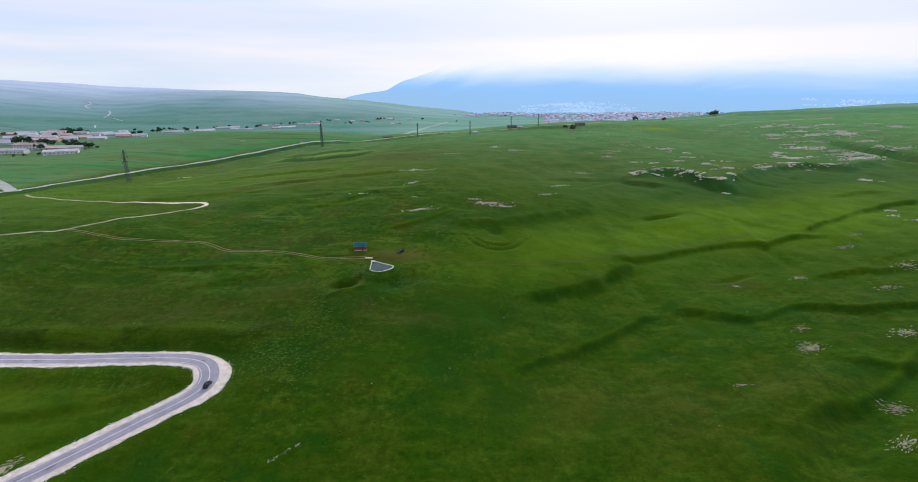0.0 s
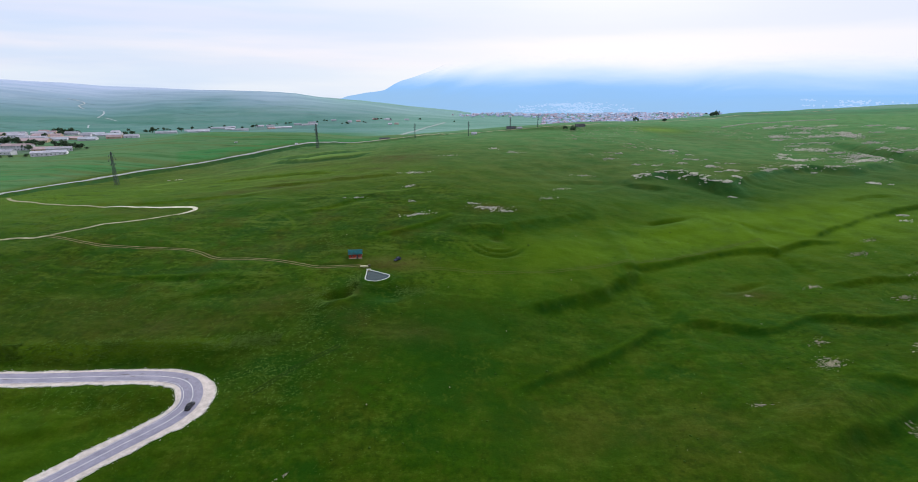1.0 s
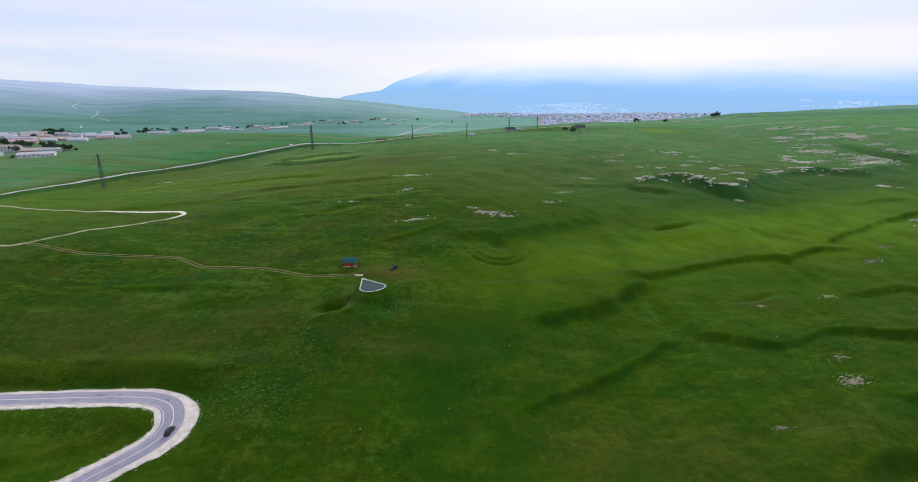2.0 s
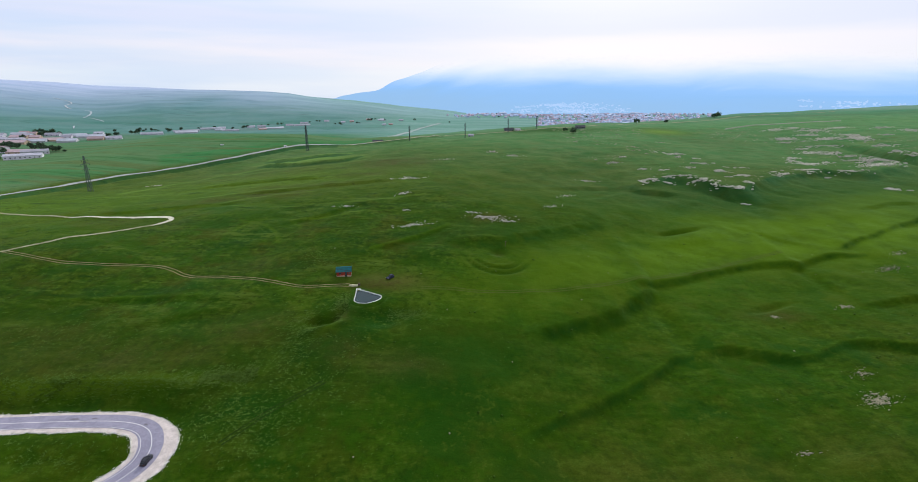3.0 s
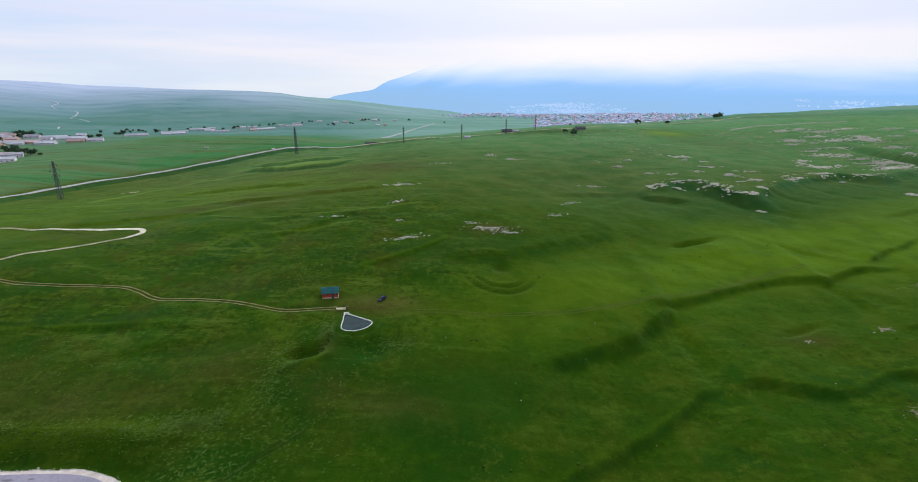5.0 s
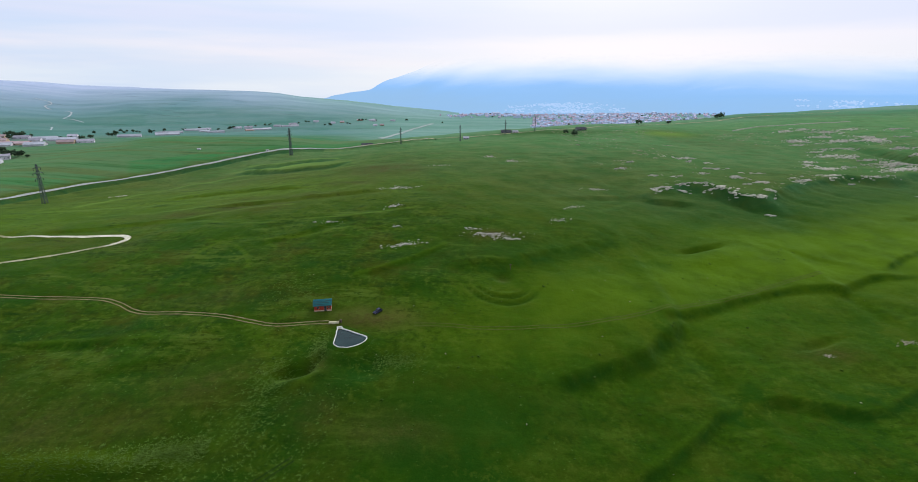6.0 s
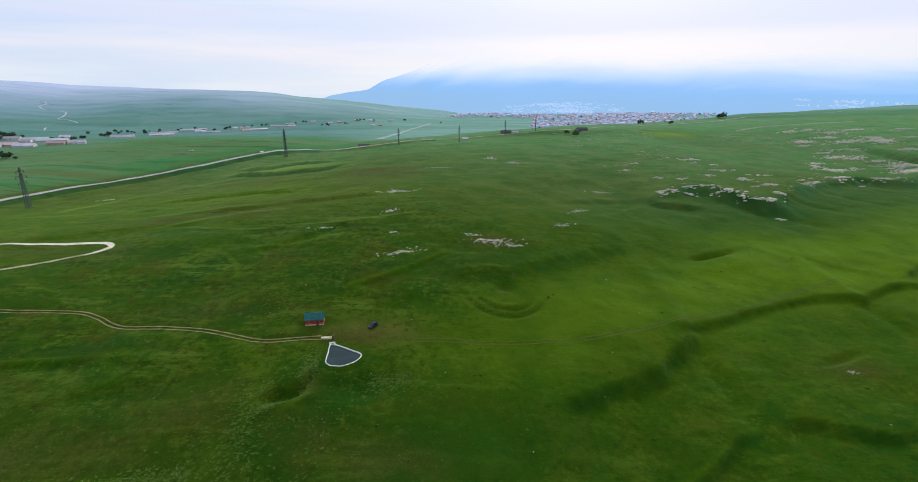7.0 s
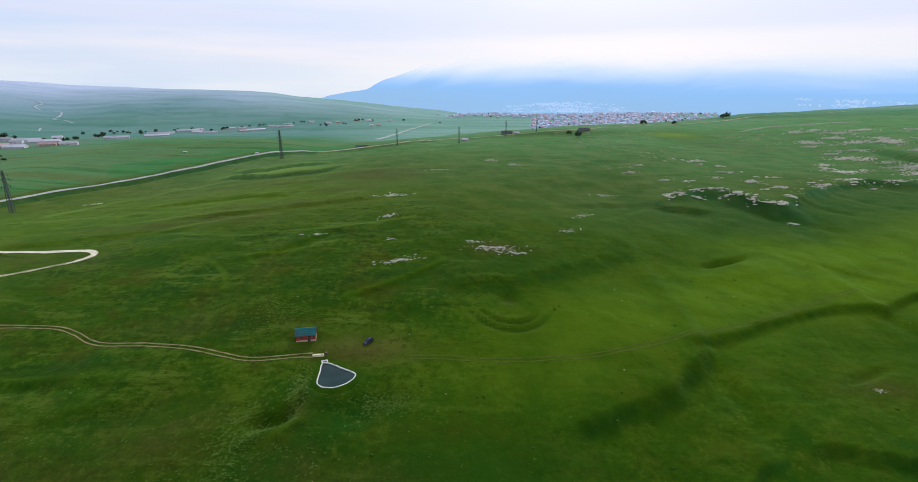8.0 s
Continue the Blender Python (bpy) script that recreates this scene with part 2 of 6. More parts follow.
    col = blend(n, l, product(n, l, attribute(n, "soil"), spread(n, l, product(n, l, product(n, l, patches, 0.6), product(n, l, tufts, 0.4), "ADD"), 0.42, 0.60, 0.42, 1.0)), col, soil)
    tone = n.new("ShaderNodeHueSaturation")
    l.new(spread(n, l, blades, 0.25, 0.75, 0.90, 1.08), tone.inputs["Value"])
    l.new(col, tone.inputs["Color"])
    col = tone.outputs[0]
    ledge_map = n.new("ShaderNodeMapping")
    ledge_map.inputs["Scale"].default_value = (0.13, 0.24, 0.0)
    l.new(g0.outputs["Position"], ledge_map.inputs[0])
    rock = noise_node(n, l, 1.0, 8, 0.70, ledge_map.outputs[0])
    edge = product(n, l, attribute(n, "bare"), product(n, l, product(n, l, rock, 0.5, "SUBTRACT"), 2.4), "ADD")
    stone = blend(n, l, spread(n, l, blades, 0.3, 0.7), (0.25, 0.236, 0.195), (0.54, 0.508, 0.445))
    col = blend(n, l, spread(n, l, edge, 0.80, 0.88), col, stone)
    l.new(col, b.inputs["Base Color"])
    b.inputs["Roughness"].default_value, b.inputs["Specular IOR Level"].default_value = 1.0, 0.0
    b.inputs["Sheen Weight"].default_value, b.inputs["Sheen Roughness"].default_value, b.inputs["Sheen Tint"].default_value = 0.105, 0.35, (0.60, 0.95, 0.50, 1)
    height = product(n, l, product(n, l, product(n, l, tufts, 0.7), product(n, l, clumps, 0.9), "ADD"), product(n, l, blades, 0.15), "ADD")
    relief(n, l, b, height, 0.55, 0.5)
    return m


M_PASTURE = pasture()
M_ASPHALT = surface("asphalt", (0.215, 0.205, 0.270), (0.305, 0.290, 0.370), 0.25, 0.85, 0, 0.2, 0.01)
M_RUBBLE = surface("white_rubble", (0.46, 0.45, 0.38), (0.80, 0.78, 0.70), 0.6, 0.95, 0, 0.3, 0.03)
M_GRAVEL = surface("limestone_gravel", (0.40, 0.350, 0.330), (0.67, 0.595, 0.565), 0.6, 0.95, 0, 0.6, 0.05)
M_CHALK = surface("pale_dirt", (0.17, 0.18, 0.09), (0.36, 0.35, 0.22), 0.12, 0.95, 0, 0.5, 0.05)
M_RUT = surface("trodden_earth", (0.105, 0.098, 0.036), (0.240, 0.212, 0.104), 0.35, 0.95, 0, 0.5, 0.05)
M_RUTDARK = surface("pressed_grass", (0.010, 0.028, 0.002), (0.020, 0.046, 0.004), 0.35, 0.95, 0, 0.5, 0.05)
M_FAINT = surface("worn_grass", (0.040, 0.070, 0.006), (0.070, 0.094, 0.012), 0.35, 0.95, 0, 0.5, 0.05)
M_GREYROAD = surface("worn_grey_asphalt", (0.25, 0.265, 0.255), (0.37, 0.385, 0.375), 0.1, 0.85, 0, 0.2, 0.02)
M_PALEROAD = surface("pale_far_road", (0.23, 0.29, 0.28), (0.32, 0.37, 0.36), 0.05, 0.85, 0, 0)
M_CHALKBEND = surface("bright_chalk", (0.42, 0.41, 0.31), (0.66, 0.64, 0.52), 0.3, 0.95, 0, 0.4, 0.04)
# the town's walls and roofs carry blue haze in their base colours
M_TOWNWALL = surface("hazy_town_wall", (0.34, 0.41, 0.58), (0.54, 0.60, 0.76), 0.15, 0.85, 0, 0, 0, 0.15)
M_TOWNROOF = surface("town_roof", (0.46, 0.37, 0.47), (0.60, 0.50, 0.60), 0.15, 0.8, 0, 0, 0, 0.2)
M_TOWNPALE = surface("hazy_town_pale_roof", (0.36, 0.44, 0.60), (0.54, 0.62, 0.78), 0.15, 0.8, 0, 0, 0, 0.2)
M_SHEET = surface("pale_sheet_roof", (0.22, 0.24, 0.29), (0.42, 0.44, 0.51), 0.12, 0.7, 0, 0.2, 0.03, 0.22)
M_PAINT = surface("road_paint", (0.50, 0.49, 0.50), (0.78, 0.77, 0.78), 1.2, 0.7, 0, 0.1, 0.01)
M_PATCH = surface("asphalt_patch", (0.135, 0.125, 0.15), (0.19, 0.175, 0.205), 0.8, 0.85, 0, 0.3, 0.01)
M_ROCKNEAR = surface("lichened_limestone", (0.160, 0.148, 0.098), (0.42, 0.385, 0.285), 1.6, 0.95, 0, 0.7, 0.05, 0.2)
M_ROCK = surface("limestone", (0.25, 0.240, 0.200), (0.60, 0.575, 0.490), 0.8, 0.92, 0, 0.7, 0.08, 0.15)
M_CONCRETE = surface("whitewashed_concrete", (0.50, 0.51, 0.49), (0.80, 0.80, 0.77), 0.9, 0.8, 0, 0.4, 0.02)
M_SLAB = surface("pale_concrete", (0.46, 0.44, 0.27), (0.64, 0.60, 0.42), 0.9, 0.8, 0, 0.4, 0.02)
M_STEEL = surface("galvanised_steel", (0.075, 0.098, 0.098), (0.130, 0.155, 0.150), 1.0, 0.6, 0.3, 0.1, 0.01)
# dark pylon steel lifted towards teal, with haze in the base colour
M_PYLON = surface("hazy_dark_steel", (0.050, 0.075, 0.074), (0.090, 0.118, 0.114), 1.0, 0.7, 0.2, 0.1, 0.01)
M_WOOD = surface("weathered_wood", (0.060, 0.048, 0.036), (0.14, 0.11, 0.08), 2.0, 0.9, 0, 0.4, 0.02)
M_TEAL = surface("teal_sheet_metal", (0.006, 0.165, 0.185), (0.012, 0.250, 0.268), 0.6, 0.65, 0.0, 0.1, 0.01)
M_BRICK = surface("red_painted_boards", (0.230, 0.032, 0.020), (0.360, 0.062, 0.036), 1.2, 0.8, 0, 0.4, 0.02)
M_PLASTER = surface("pale_plaster", (0.36, 0.27, 0.20), (0.52, 0.40, 0.30), 1.2, 0.85, 0, 0.3, 0.02)
M_STONEWALL = surface("grey_rubble_wall", (0.13, 0.135, 0.145), (0.24, 0.245, 0.255), 0.8, 0.9, 0, 0.4, 0.03)
M_WHITE = surface("whitewash", (0.40, 0.40, 0.45), (0.62, 0.615, 0.67), 0.15, 0.85, 0, 0.1, 0.02, 0.10)
M_ASBESTOS = surface("grey_corrugated_roof", (0.27, 0.265, 0.32), (0.48, 0.465, 0.54), 0.15, 0.8, 0, 0.2, 0.03, 0.20)
M_RUST = surface("red_brown_roof", (0.30, 0.21, 0.23), (0.46, 0.34, 0.36), 0.15, 0.7, 0, 0.2, 0.03, 0.20)
M_DARKROOF = surface("dark_slate_roof", (0.040, 0.042, 0.050), (0.080, 0.082, 0.095), 0.3, 0.85, 0, 0.2, 0.03, 0.15)
M_GLASSY = surface("dark_window_glass", (0.020, 0.024, 0.030), (0.050, 0.058, 0.070), 0.4, 0.15, 0, 0)
M_TUSSOCK = surface("dark_tussock", (0.020, 0.050, 0.003), (0.036, 0.076, 0.006), 0.3, 0.9, 0, 0)
M_LEAF = surface("leaves", (0.034, 0.066, 0.040), (0.074, 0.118, 0.064), 0.4, 0.8, 0, 0, 0, 0.2)
M_WEED = surface("weed_leaves", (0.048, 0.102, 0.009), (0.098, 0.166, 0.028), 0.05, 0.85, 0, 0)
M_BARK = surface("bark", (0.04, 0.03, 0.022), (0.09, 0.07, 0.05), 2.0, 0.9, 0, 0.5, 0.02)
M_BLUE = surface("blue_car_paint", (0.011, 0.014, 0.050), (0.017, 0.022, 0.072), 0.5, 0.3, 0.2, 0)
M_DARK = surface("black_car_paint", (0.012, 0.013, 0.018), (0.025, 0.026, 0.034), 0.5, 0.3, 0.2, 0)
M_TYRE = surface("tyre_rubber", (0.010, 0.010, 0.010), (0.025, 0.025, 0.025), 3.0, 0.9, 0, 0)


def pond_water():
    m, n, l, b = material("pond_water")
    ripples = noise_node(n, l, 1.6, 3, 0.5)
    l.new(blend(n, l, spread(n, l, noise_node(n, l, 0.15, 3, 0.5), 0.3, 0.7), (0.006, 0.024, 0.025), (0.013, 0.036, 0.036)), b.inputs["Base Color"])
    b.inputs["Roughness"].default_value, b.inputs["IOR"].default_value = 0.10, 1.33
    b.inputs["Specular IOR Level"].default_value = 0.30
    relief(n, l, b, ripples, 0.12, 0.03)
    return m


M_WATER = pond_water()

# ---------------------------------------------------------------- the lie of the land
def ramp(a, b, v):
    t = np.clip((v - a) / (b - a), 0.0, 1.0)
    return t * t * (3 - 2 * t)


def value_noise(x, y, size, seed):
    """Smooth noise from -1 to 1, with features of that size in metres."""
    u, v = x / size + 13.7 * seed, y / size - 7.3 * seed
    i, j = np.floor(u), np.floor(v)
    a, b = u - i, v - j
    a, b = a * a * (3 - 2 * a), b * b * (3 - 2 * b)

    def corner(p, q):
        h = np.sin(p * 127.1 + q * 311.7 + seed * 74.7) * 43758.5453
        return h - np.floor(h)

    low = corner(i, j) * (1 - a) + corner(i + 1, j) * a
    high = corner(i, j + 1) * (1 - a) + corner(i + 1, j + 1) * a
    return 2 * (low * (1 - b) + high * b) - 1


def terrace(x, y, line, height, width, reach=45.0, fade=14.0, rough=1.0, share=None, tail=18.0):
    """A grassy step: the land above the line stands that much higher than the land below it."""
    px, py = [p[0] for p in line], [p[1] for p in line]
    out = np.zeros(x.shape)
    near = (x > px[0] - 4) & (x < px[-1] + 4) & (y > min(py) - 7 * reach) & (y < max(py) + 7 * reach)
    if not near.any():
        return out
    u, v = x[near], y[near]
    d = v - np.interp(u, px, py) - rough * (0.9 * value_noise(u, 0 * v, 14.0, 5) + 0.6 * value_noise(u, 0 * v, 5.0, 4) + 0.7 * value_noise(u, v, 3.2, 6))
    ends = ramp(px[0] - 4, px[0] + fade, u) * (1 - ramp(px[-1] + 4 - tail, px[-1] + 4, u))
    height = height * (0.92 + 0.25 * value_noise(u, 0 * v, 37.0, 6) + 0.12 * value_noise(u, v, 9.0, 7))
    width = width * (1.0 + 0.30 * value_noise(u, 0 * v, 21.0, 9) + 0.25 * value_noise(u, v, 8.0, 10))
    if share:
        height, width = height * np.interp(u, px, share), width * np.interp(u, px, share)
    above = 0.5 * height * np.exp(-np.maximum(d, 0) / reach)
    below = -0.5 * height * np.exp(-np.maximum(-d - width, 0) / reach)
    t = np.clip(d / width + 1.0, 0, 1)
    t = t ** 2.0
    out[near] = ends * (below * (1 - t) + above * t)
    return out


def dip(x, y, cx, cy, rx, ry, turn, depth):
    """A rounded hollow (or mound, for a negative depth)."""
    c, s = math.cos(math.radians(turn)), math.sin(math.radians(turn))
    u, v = ((x - cx) * c + (y - cy) * s) / rx, ((y - cy) * c - (x - cx) * s) / ry
    return -depth * np.exp(-(u * u + v * v) ** 1.5)


TERRACE_TOE = [(28, 208), (33, 211), (41, 215), (47, 219), (57, 223), (68, 229), (75, 237), (82, 243), (89, 249)]
TERRACE_POND = [(84, 252), (98, 257), (111, 263), (121, 267), (134, 272.5), (146, 276), (158, 278), (167, 276), (172, 272)]
TERRACE_MID = [(168, 271), (181, 278), (190, 281), (198, 282), (212, 281)]
TERRACE_TOP = [(200, 287), (217, 296), (233, 303), (252, 312), (275, 322), (310, 332)]
TERRACE_LOW = [(14, 155), (22, 161), (33, 167), (44, 173.5), (55, 181), (64, 187.5), (72, 193.5), (79, 200), (88, 203)]
TERRACE_BEND = [(94, 203.5), (99, 205.5), (105, 206), (113, 202.5), (122, 198.5), (130, 198), (138, 202), (147, 205.5), (157, 203.5), (165, 198), (173, 195.5), (182, 197), (205, 196)]
CRAG = [(112, 394), (127, 399), (139, 404), (160, 415), (178, 414), (186, 404), (191, 388), (197, 384), (205, 386), (223, 404), (247, 423), (276, 436), (306, 450), (312, 443), (324, 437), (346, 446), (368, 455), (384, 463), (396, 480)]
TERRACE_BANK = [(-5, 279), (18, 285), (38, 293), (60, 308), (86, 324)]
TERRACE_EAST = [(104, 132), (111, 135), (118, 137), (126, 138.5), (135, 143), (146, 149), (163, 160), (185, 168)]
TERRACE_SIDE = [(136, 162), (147, 158.5), (157, 154.5), (178, 152)]
BANK_ROAD = [(-240, 160), (-167, 166.5), (-148, 168.7), (-128, 171), (-106, 172), (-85, 173.4), (-70, 176)]
# low banks along the contours, left by old ploughing
FURROWS_WEST = [
    ([(-172, 486), (-162, 488), (-128, 470), (-97, 470), (-80, 490)], 1.5), ([(-172, 507), (-142, 502), (-117, 513), (-95, 512)], 1.2),
    ([(-200, 313), (-172, 327), (-153, 333), (-125, 339)], 0.55), ([(-92, 300), (-72, 312), (-50, 333)], 0.6), ([(-45, 266), (-29, 276), (-18, 284), (-2, 299)], 0.55),
    ([(-178, 390), (-153, 396), (-124, 402), (-85, 397)], 1.0), ([(-140, 358), (-110, 362), (-70, 372), (-40, 380)], 0.8), 
]
FURROWS_EAST = [
    ([(-160, 133), (-143, 135), (-123, 138), (-114, 141), (-103, 146), (-97, 148)], 0.7), ([(-131, 120), (-125, 124), (-119, 128), (-111, 131), (-104, 136)], 0.6),
    ([(172, 230), (195, 233), (210, 231), (240, 236)], 1.0),
    ([(-120, 205), (-95, 214), (-75, 217)], 0.5), ([(-160, 219), (-120, 224), (-90, 222), (-72, 219)], 0.5), ([(66, 172), (80, 178), (92, 183)], 0.45), ([(206, 240), (224, 245), (236, 248), (262, 252)], 0.6), ([(60, 380), (90, 392), (118, 398)], 0.8),
    ([(124, 394), (140, 391), (158, 386)], 1.8), ([(160, 330), (172, 318), (184, 300), (196, 290)], 0.3), ([(250, 340), (280, 352), (300, 350)], 0.8),
]


def steps(x, y):
    z = terrace(x, y, TERRACE_TOE, 3.8, 8.5, 45.0, 10.0, 1.3, None, 6.0)
    z = z + terrace(x, y, TERRACE_POND, 2.3, 3.8, 45.0, 3.0, 0.8, None, 6.0)
    z = z + terrace(x, y, TERRACE_MID, 2.0, 3.8, 30.0, 5.0, 0.8, None, 16.0)
    z = z + terrace(x, y, TERRACE_TOP, 2.2, 4.0, 40.0, 10.0, 0.8)
    z = z + terrace(x, y, TERRACE_LOW, 2.2, 4.0, 40.0, 22.0, 0.6, None, 14.0)
    z = z + terrace(x, y, TERRACE_BEND, 2.2, 3.8, 40.0, 6.0, 0.7, [1.0, 1.0, 1.0, 1.1, 1.1, 0.8, 0.6, 1.0, 1.0, 1.1, 1.0, 0.8, 0.6])
    z = z + terrace(x, y, CRAG, 6.6, 25.0, 60.0, 22.0, 1.6, [0.3, 0.35, 0.4, 0.65, 0.85, 1.0, 1.0, 0.95, 0.9, 0.7, 0.55, 0.55, 0.6, 0.65, 0.6, 0.65, 0.75, 0.9, 0.8])
    z = z + terrace(x, y, TERRACE_BANK, 2.4, 15.0, 45.0, 22.0, 1.6)
    z = z + terrace(x, y, TERRACE_EAST, 2.6, 6.0, 35.0) + terrace(x, y, TERRACE_SIDE, 1.7, 4.0, 30.0, 8.0)
    z = z + terrace(x, y, BANK_ROAD, 1.7, 4.0, 20.0)
    for line, height in FURROWS_WEST + FURROWS_EAST:
        z = z + terrace(x, y, line, 2.0 * height, 3.4, 14.0)
    return z


SLOPE = [0.11, 1.69, 16.91, 2.13, -0.14, -2.39]
SWELL = [1.6, -7.0, -1.4, -2.6, 4.6, 7.4, 0.9, 0.0, 8.2, -0.5, 5.7, -4.5, -10.3, 1.4, 0.4, 0.0, 6.6, -0.8, -1.6, 9.2, -5.7, -0.3, 0.3, 0.0,
         -2.4, 4.4, 5.4, 1.1, -2.8, 0.8, -0.7, -1.1, -8.2, -4.4, 2.0, 2.7, -0.5, -0.5, -3.5, -3.2, -1.4, 0.5, 1.5, 2.6, 3.0, 1.1, -3.8, -3.1]


def hillside(x, y):
    """The near slope: a tilted sheet with broad swells every 90 m."""
    x, y = np.clip(x, -330.0, 520.0), np.clip(y, 20.0, 720.0)
    u, v = (x - 50) / 250, (y - 300) / 200
    z = SLOPE[0] + SLOPE[1] * u + SLOPE[2] * v + SLOPE[3] * u * u + SLOPE[4] * u * v + SLOPE[5] * v * v
    for n, a in enumerate(SWELL):
        cx, cy = -240 + 90 * (n % 8), 110 + 90 * (n // 8)
        z = z + a * np.exp(-((x - cx) ** 2 + (y - cy) ** 2) / 9800.0)
    return z


SPUR = [[-33, -29.0, -26.6, -24.0, -21.2, -16.8, -13.6, -10.3, -4.8, -0.8, 1.0, 3], [0, 20.7, 27.5, 32.2, 36.4, 45.5, 41.6, 33.9, 6.7, -7.6, -9.8, 0]]


def distance_land(x, y):
    """The valley, the plain with the town, and the long hills beyond the village."""
    plain = 9 - 44 * ramp(620, 1350, y)
    brow = np.interp(x, [-20, 110, 210, 330, 430, 480, 640, 900], [650, 676, 726, 778, 840, 872, 915, 985]) + 14
    east = 25 + 0.028 * np.clip(x - 350, 0, 900) - 62 * ramp(0, 330, y - brow)
    z = plain + (east - plain) * ramp(-180, 40, x)
    z = z - 40 * ramp(1930, 2200, np.hypot(x, y)) * ramp(-40, 260, x)
    # hills across the valley, lower towards the gap; skyline fitted to the camera's view
    s = 0.80 * (y - 1150) - 0.60 * (x + 620)
    bearing = np.degrees(np.arctan2(x, np.maximum(y, 1.0)))
    tall = np.interp(bearing, [-50, -40.7, -34.6, -27.9, -20, -13.9, -11], [1.1, 1.0, 0.82, 0.62, 0.41, 0.06, 0.0])
    z = z + tall * (112 * ramp(0, 1700, s) * (1 - 0.5 * ramp(1700, 3600, s)) + 10 * ramp(60, 400, s) + 7 * ramp(0, 600, s) * value_noise(x, y, 420, 14) + 3 * ramp(0, 600, s) * value_noise(x, y, 130, 15))
    # the hills end in a low spur shaped to the view, lower ground behind
    r = np.hypot(x, y)
    z = z + np.interp(bearing, SPUR[0], SPUR[1]) * ramp(1350, 2200, r) - 170 * ramp(2300, 3700, r) * ramp(-36, -16, bearing) * ramp(3000, 0, x)
    return z


def land_plain(x, y):
    """The land before the road was cut into it."""
    near = ramp(-420, -280, x) * (1 - ramp(440, 620, x)) * (1 - ramp(600, 740, y))
    far_z = distance_land(x, y)
    z = far_z + (hillside(x, y) - far_z) * near + steps(x, y) * near
    # the crest sags where the valley road crosses it
    z = z - 5.5 * ramp(470, 590, y) * (1 - ramp(760, 960, y)) * ramp(-190, -110, x) * (1 - ramp(-10, 150, x))
    z = z + 0.9 * value_noise(x, y, 48, 1) + 0.4 * value_noise(x, y, 17, 2) + 0.16 * value_noise(x, y, 5.5, 3) + 0.25 * value_noise(x, y, 9.5, 13)
    return z


# ---------------------------------------------------------------- lines on the land
def smooth_line(points, step=1.0):
    """A Catmull-Rom line through the points, sampled about every step metres."""
    p = [Vector(q).to_3d() for q in points]
    p = [2 * p[0] - p[1]] + p + [2 * p[-1] - p[-2]]
    out = []
    for a, b, c, d in zip(p, p[1:], p[2:], p[3:]):
        count = max(2, int((c - b).length / step))
        for k in range(count):
            t = k / count
            out.append(0.5 * (2 * b + (c - a) * t + (2 * a - 5 * b + 4 * c - d) * t * t + (3 * b - a - 3 * c + d) * t ** 3))
    return np.array([(v.x, v.y) for v in out + [p[-2]]])


def line_distance(x, y, line):
    """The distance from each place to the line, and how far along the line its nearest point lies (0 to 1)."""
    best, along = np.full(x.shape, 1e9), np.zeros(x.shape)
    for k in range(len(line) - 1):
        ax, ay = line[k]
        ex, ey = line[k + 1] - line[k]
        t = np.clip(((x - ax) * ex + (y - ay) * ey) / max(ex * ex + ey * ey, 1e-9), 0, 1)
        d = np.hypot(x - ax - t * ex, y - ay - t * ey)
        nearer = d < best
        best, along = np.where(nearer, d, best), np.where(nearer, (k + t) / (len(line) - 1), along)
    return best, along


ROAD = smooth_line([(-330, 150), (-230, 154.5), (-161.2, 158.6), (-131.6, 161.4), (-112.5, 162.3), (-98.0, 162.2), (-90.3, 159.8), (-86.2, 154.6), (-85.0, 149.2), (-86.4, 144.6), (-90.0, 140.3), (-97.1, 133.8), (-103.8, 127.2), (-111.2, 119.8), (-118.5, 112.6), (-135, 95), (-165, 60), (-200, 15)], 0.7)
VALLEY_ROAD = smooth_line([(-380, 215), (-332, 290), (-297, 350), (-289, 395), (-277, 428), (-260, 461), (-234, 495), (-206, 525), (-179, 552), (-150, 574), (-106, 580), (-75, 592), (-48, 606), (-22, 634)], 5.0)
PLAIN_ROAD = smooth_line([(-113, 960), (-110, 1040), (-106, 1140), (-91, 1282), (-66, 1400), (-34, 1535)], 12.0)
CHALK_TRACK = smooth_line([(-286, 330), (-270, 318), (-241.4, 309.6), (-209.7, 306.5), (-176.7, 310.5), (-163, 311.6), (-156.5, 308.2), (-157.3, 302.5), (-168.5, 290.4), (-185, 276.6), (-203.2, 255.3), (-217.2, 250.5), (-230.2, 244.8), (-262, 236), (-300, 232)], 1.2)
HUT_TRACK = smooth_line([(-203, 254.5), (-183.4, 249.4), (-164.7, 248.2), (-148, 249.8), (-137, 250.2), (-131, 249.4), (-124.8, 246.6), (-117.4, 242.3), (-110.6, 240.7), (-96.8, 239.5), (-83, 237.2), (-73, 234.2), (-65, 231.9), (-57.9, 232), (-45.5, 235.0)], 1.0)
FAINT_TRACK = smooth_line([(-15.4, 234.3), (1.1, 234.9), (21.9, 236.3), (37.3, 238.2), (52.2, 242.4), (75.5, 251.4), (88.4, 257), (116.4, 267), (148.7, 281), (173.4, 289)], 1.0)
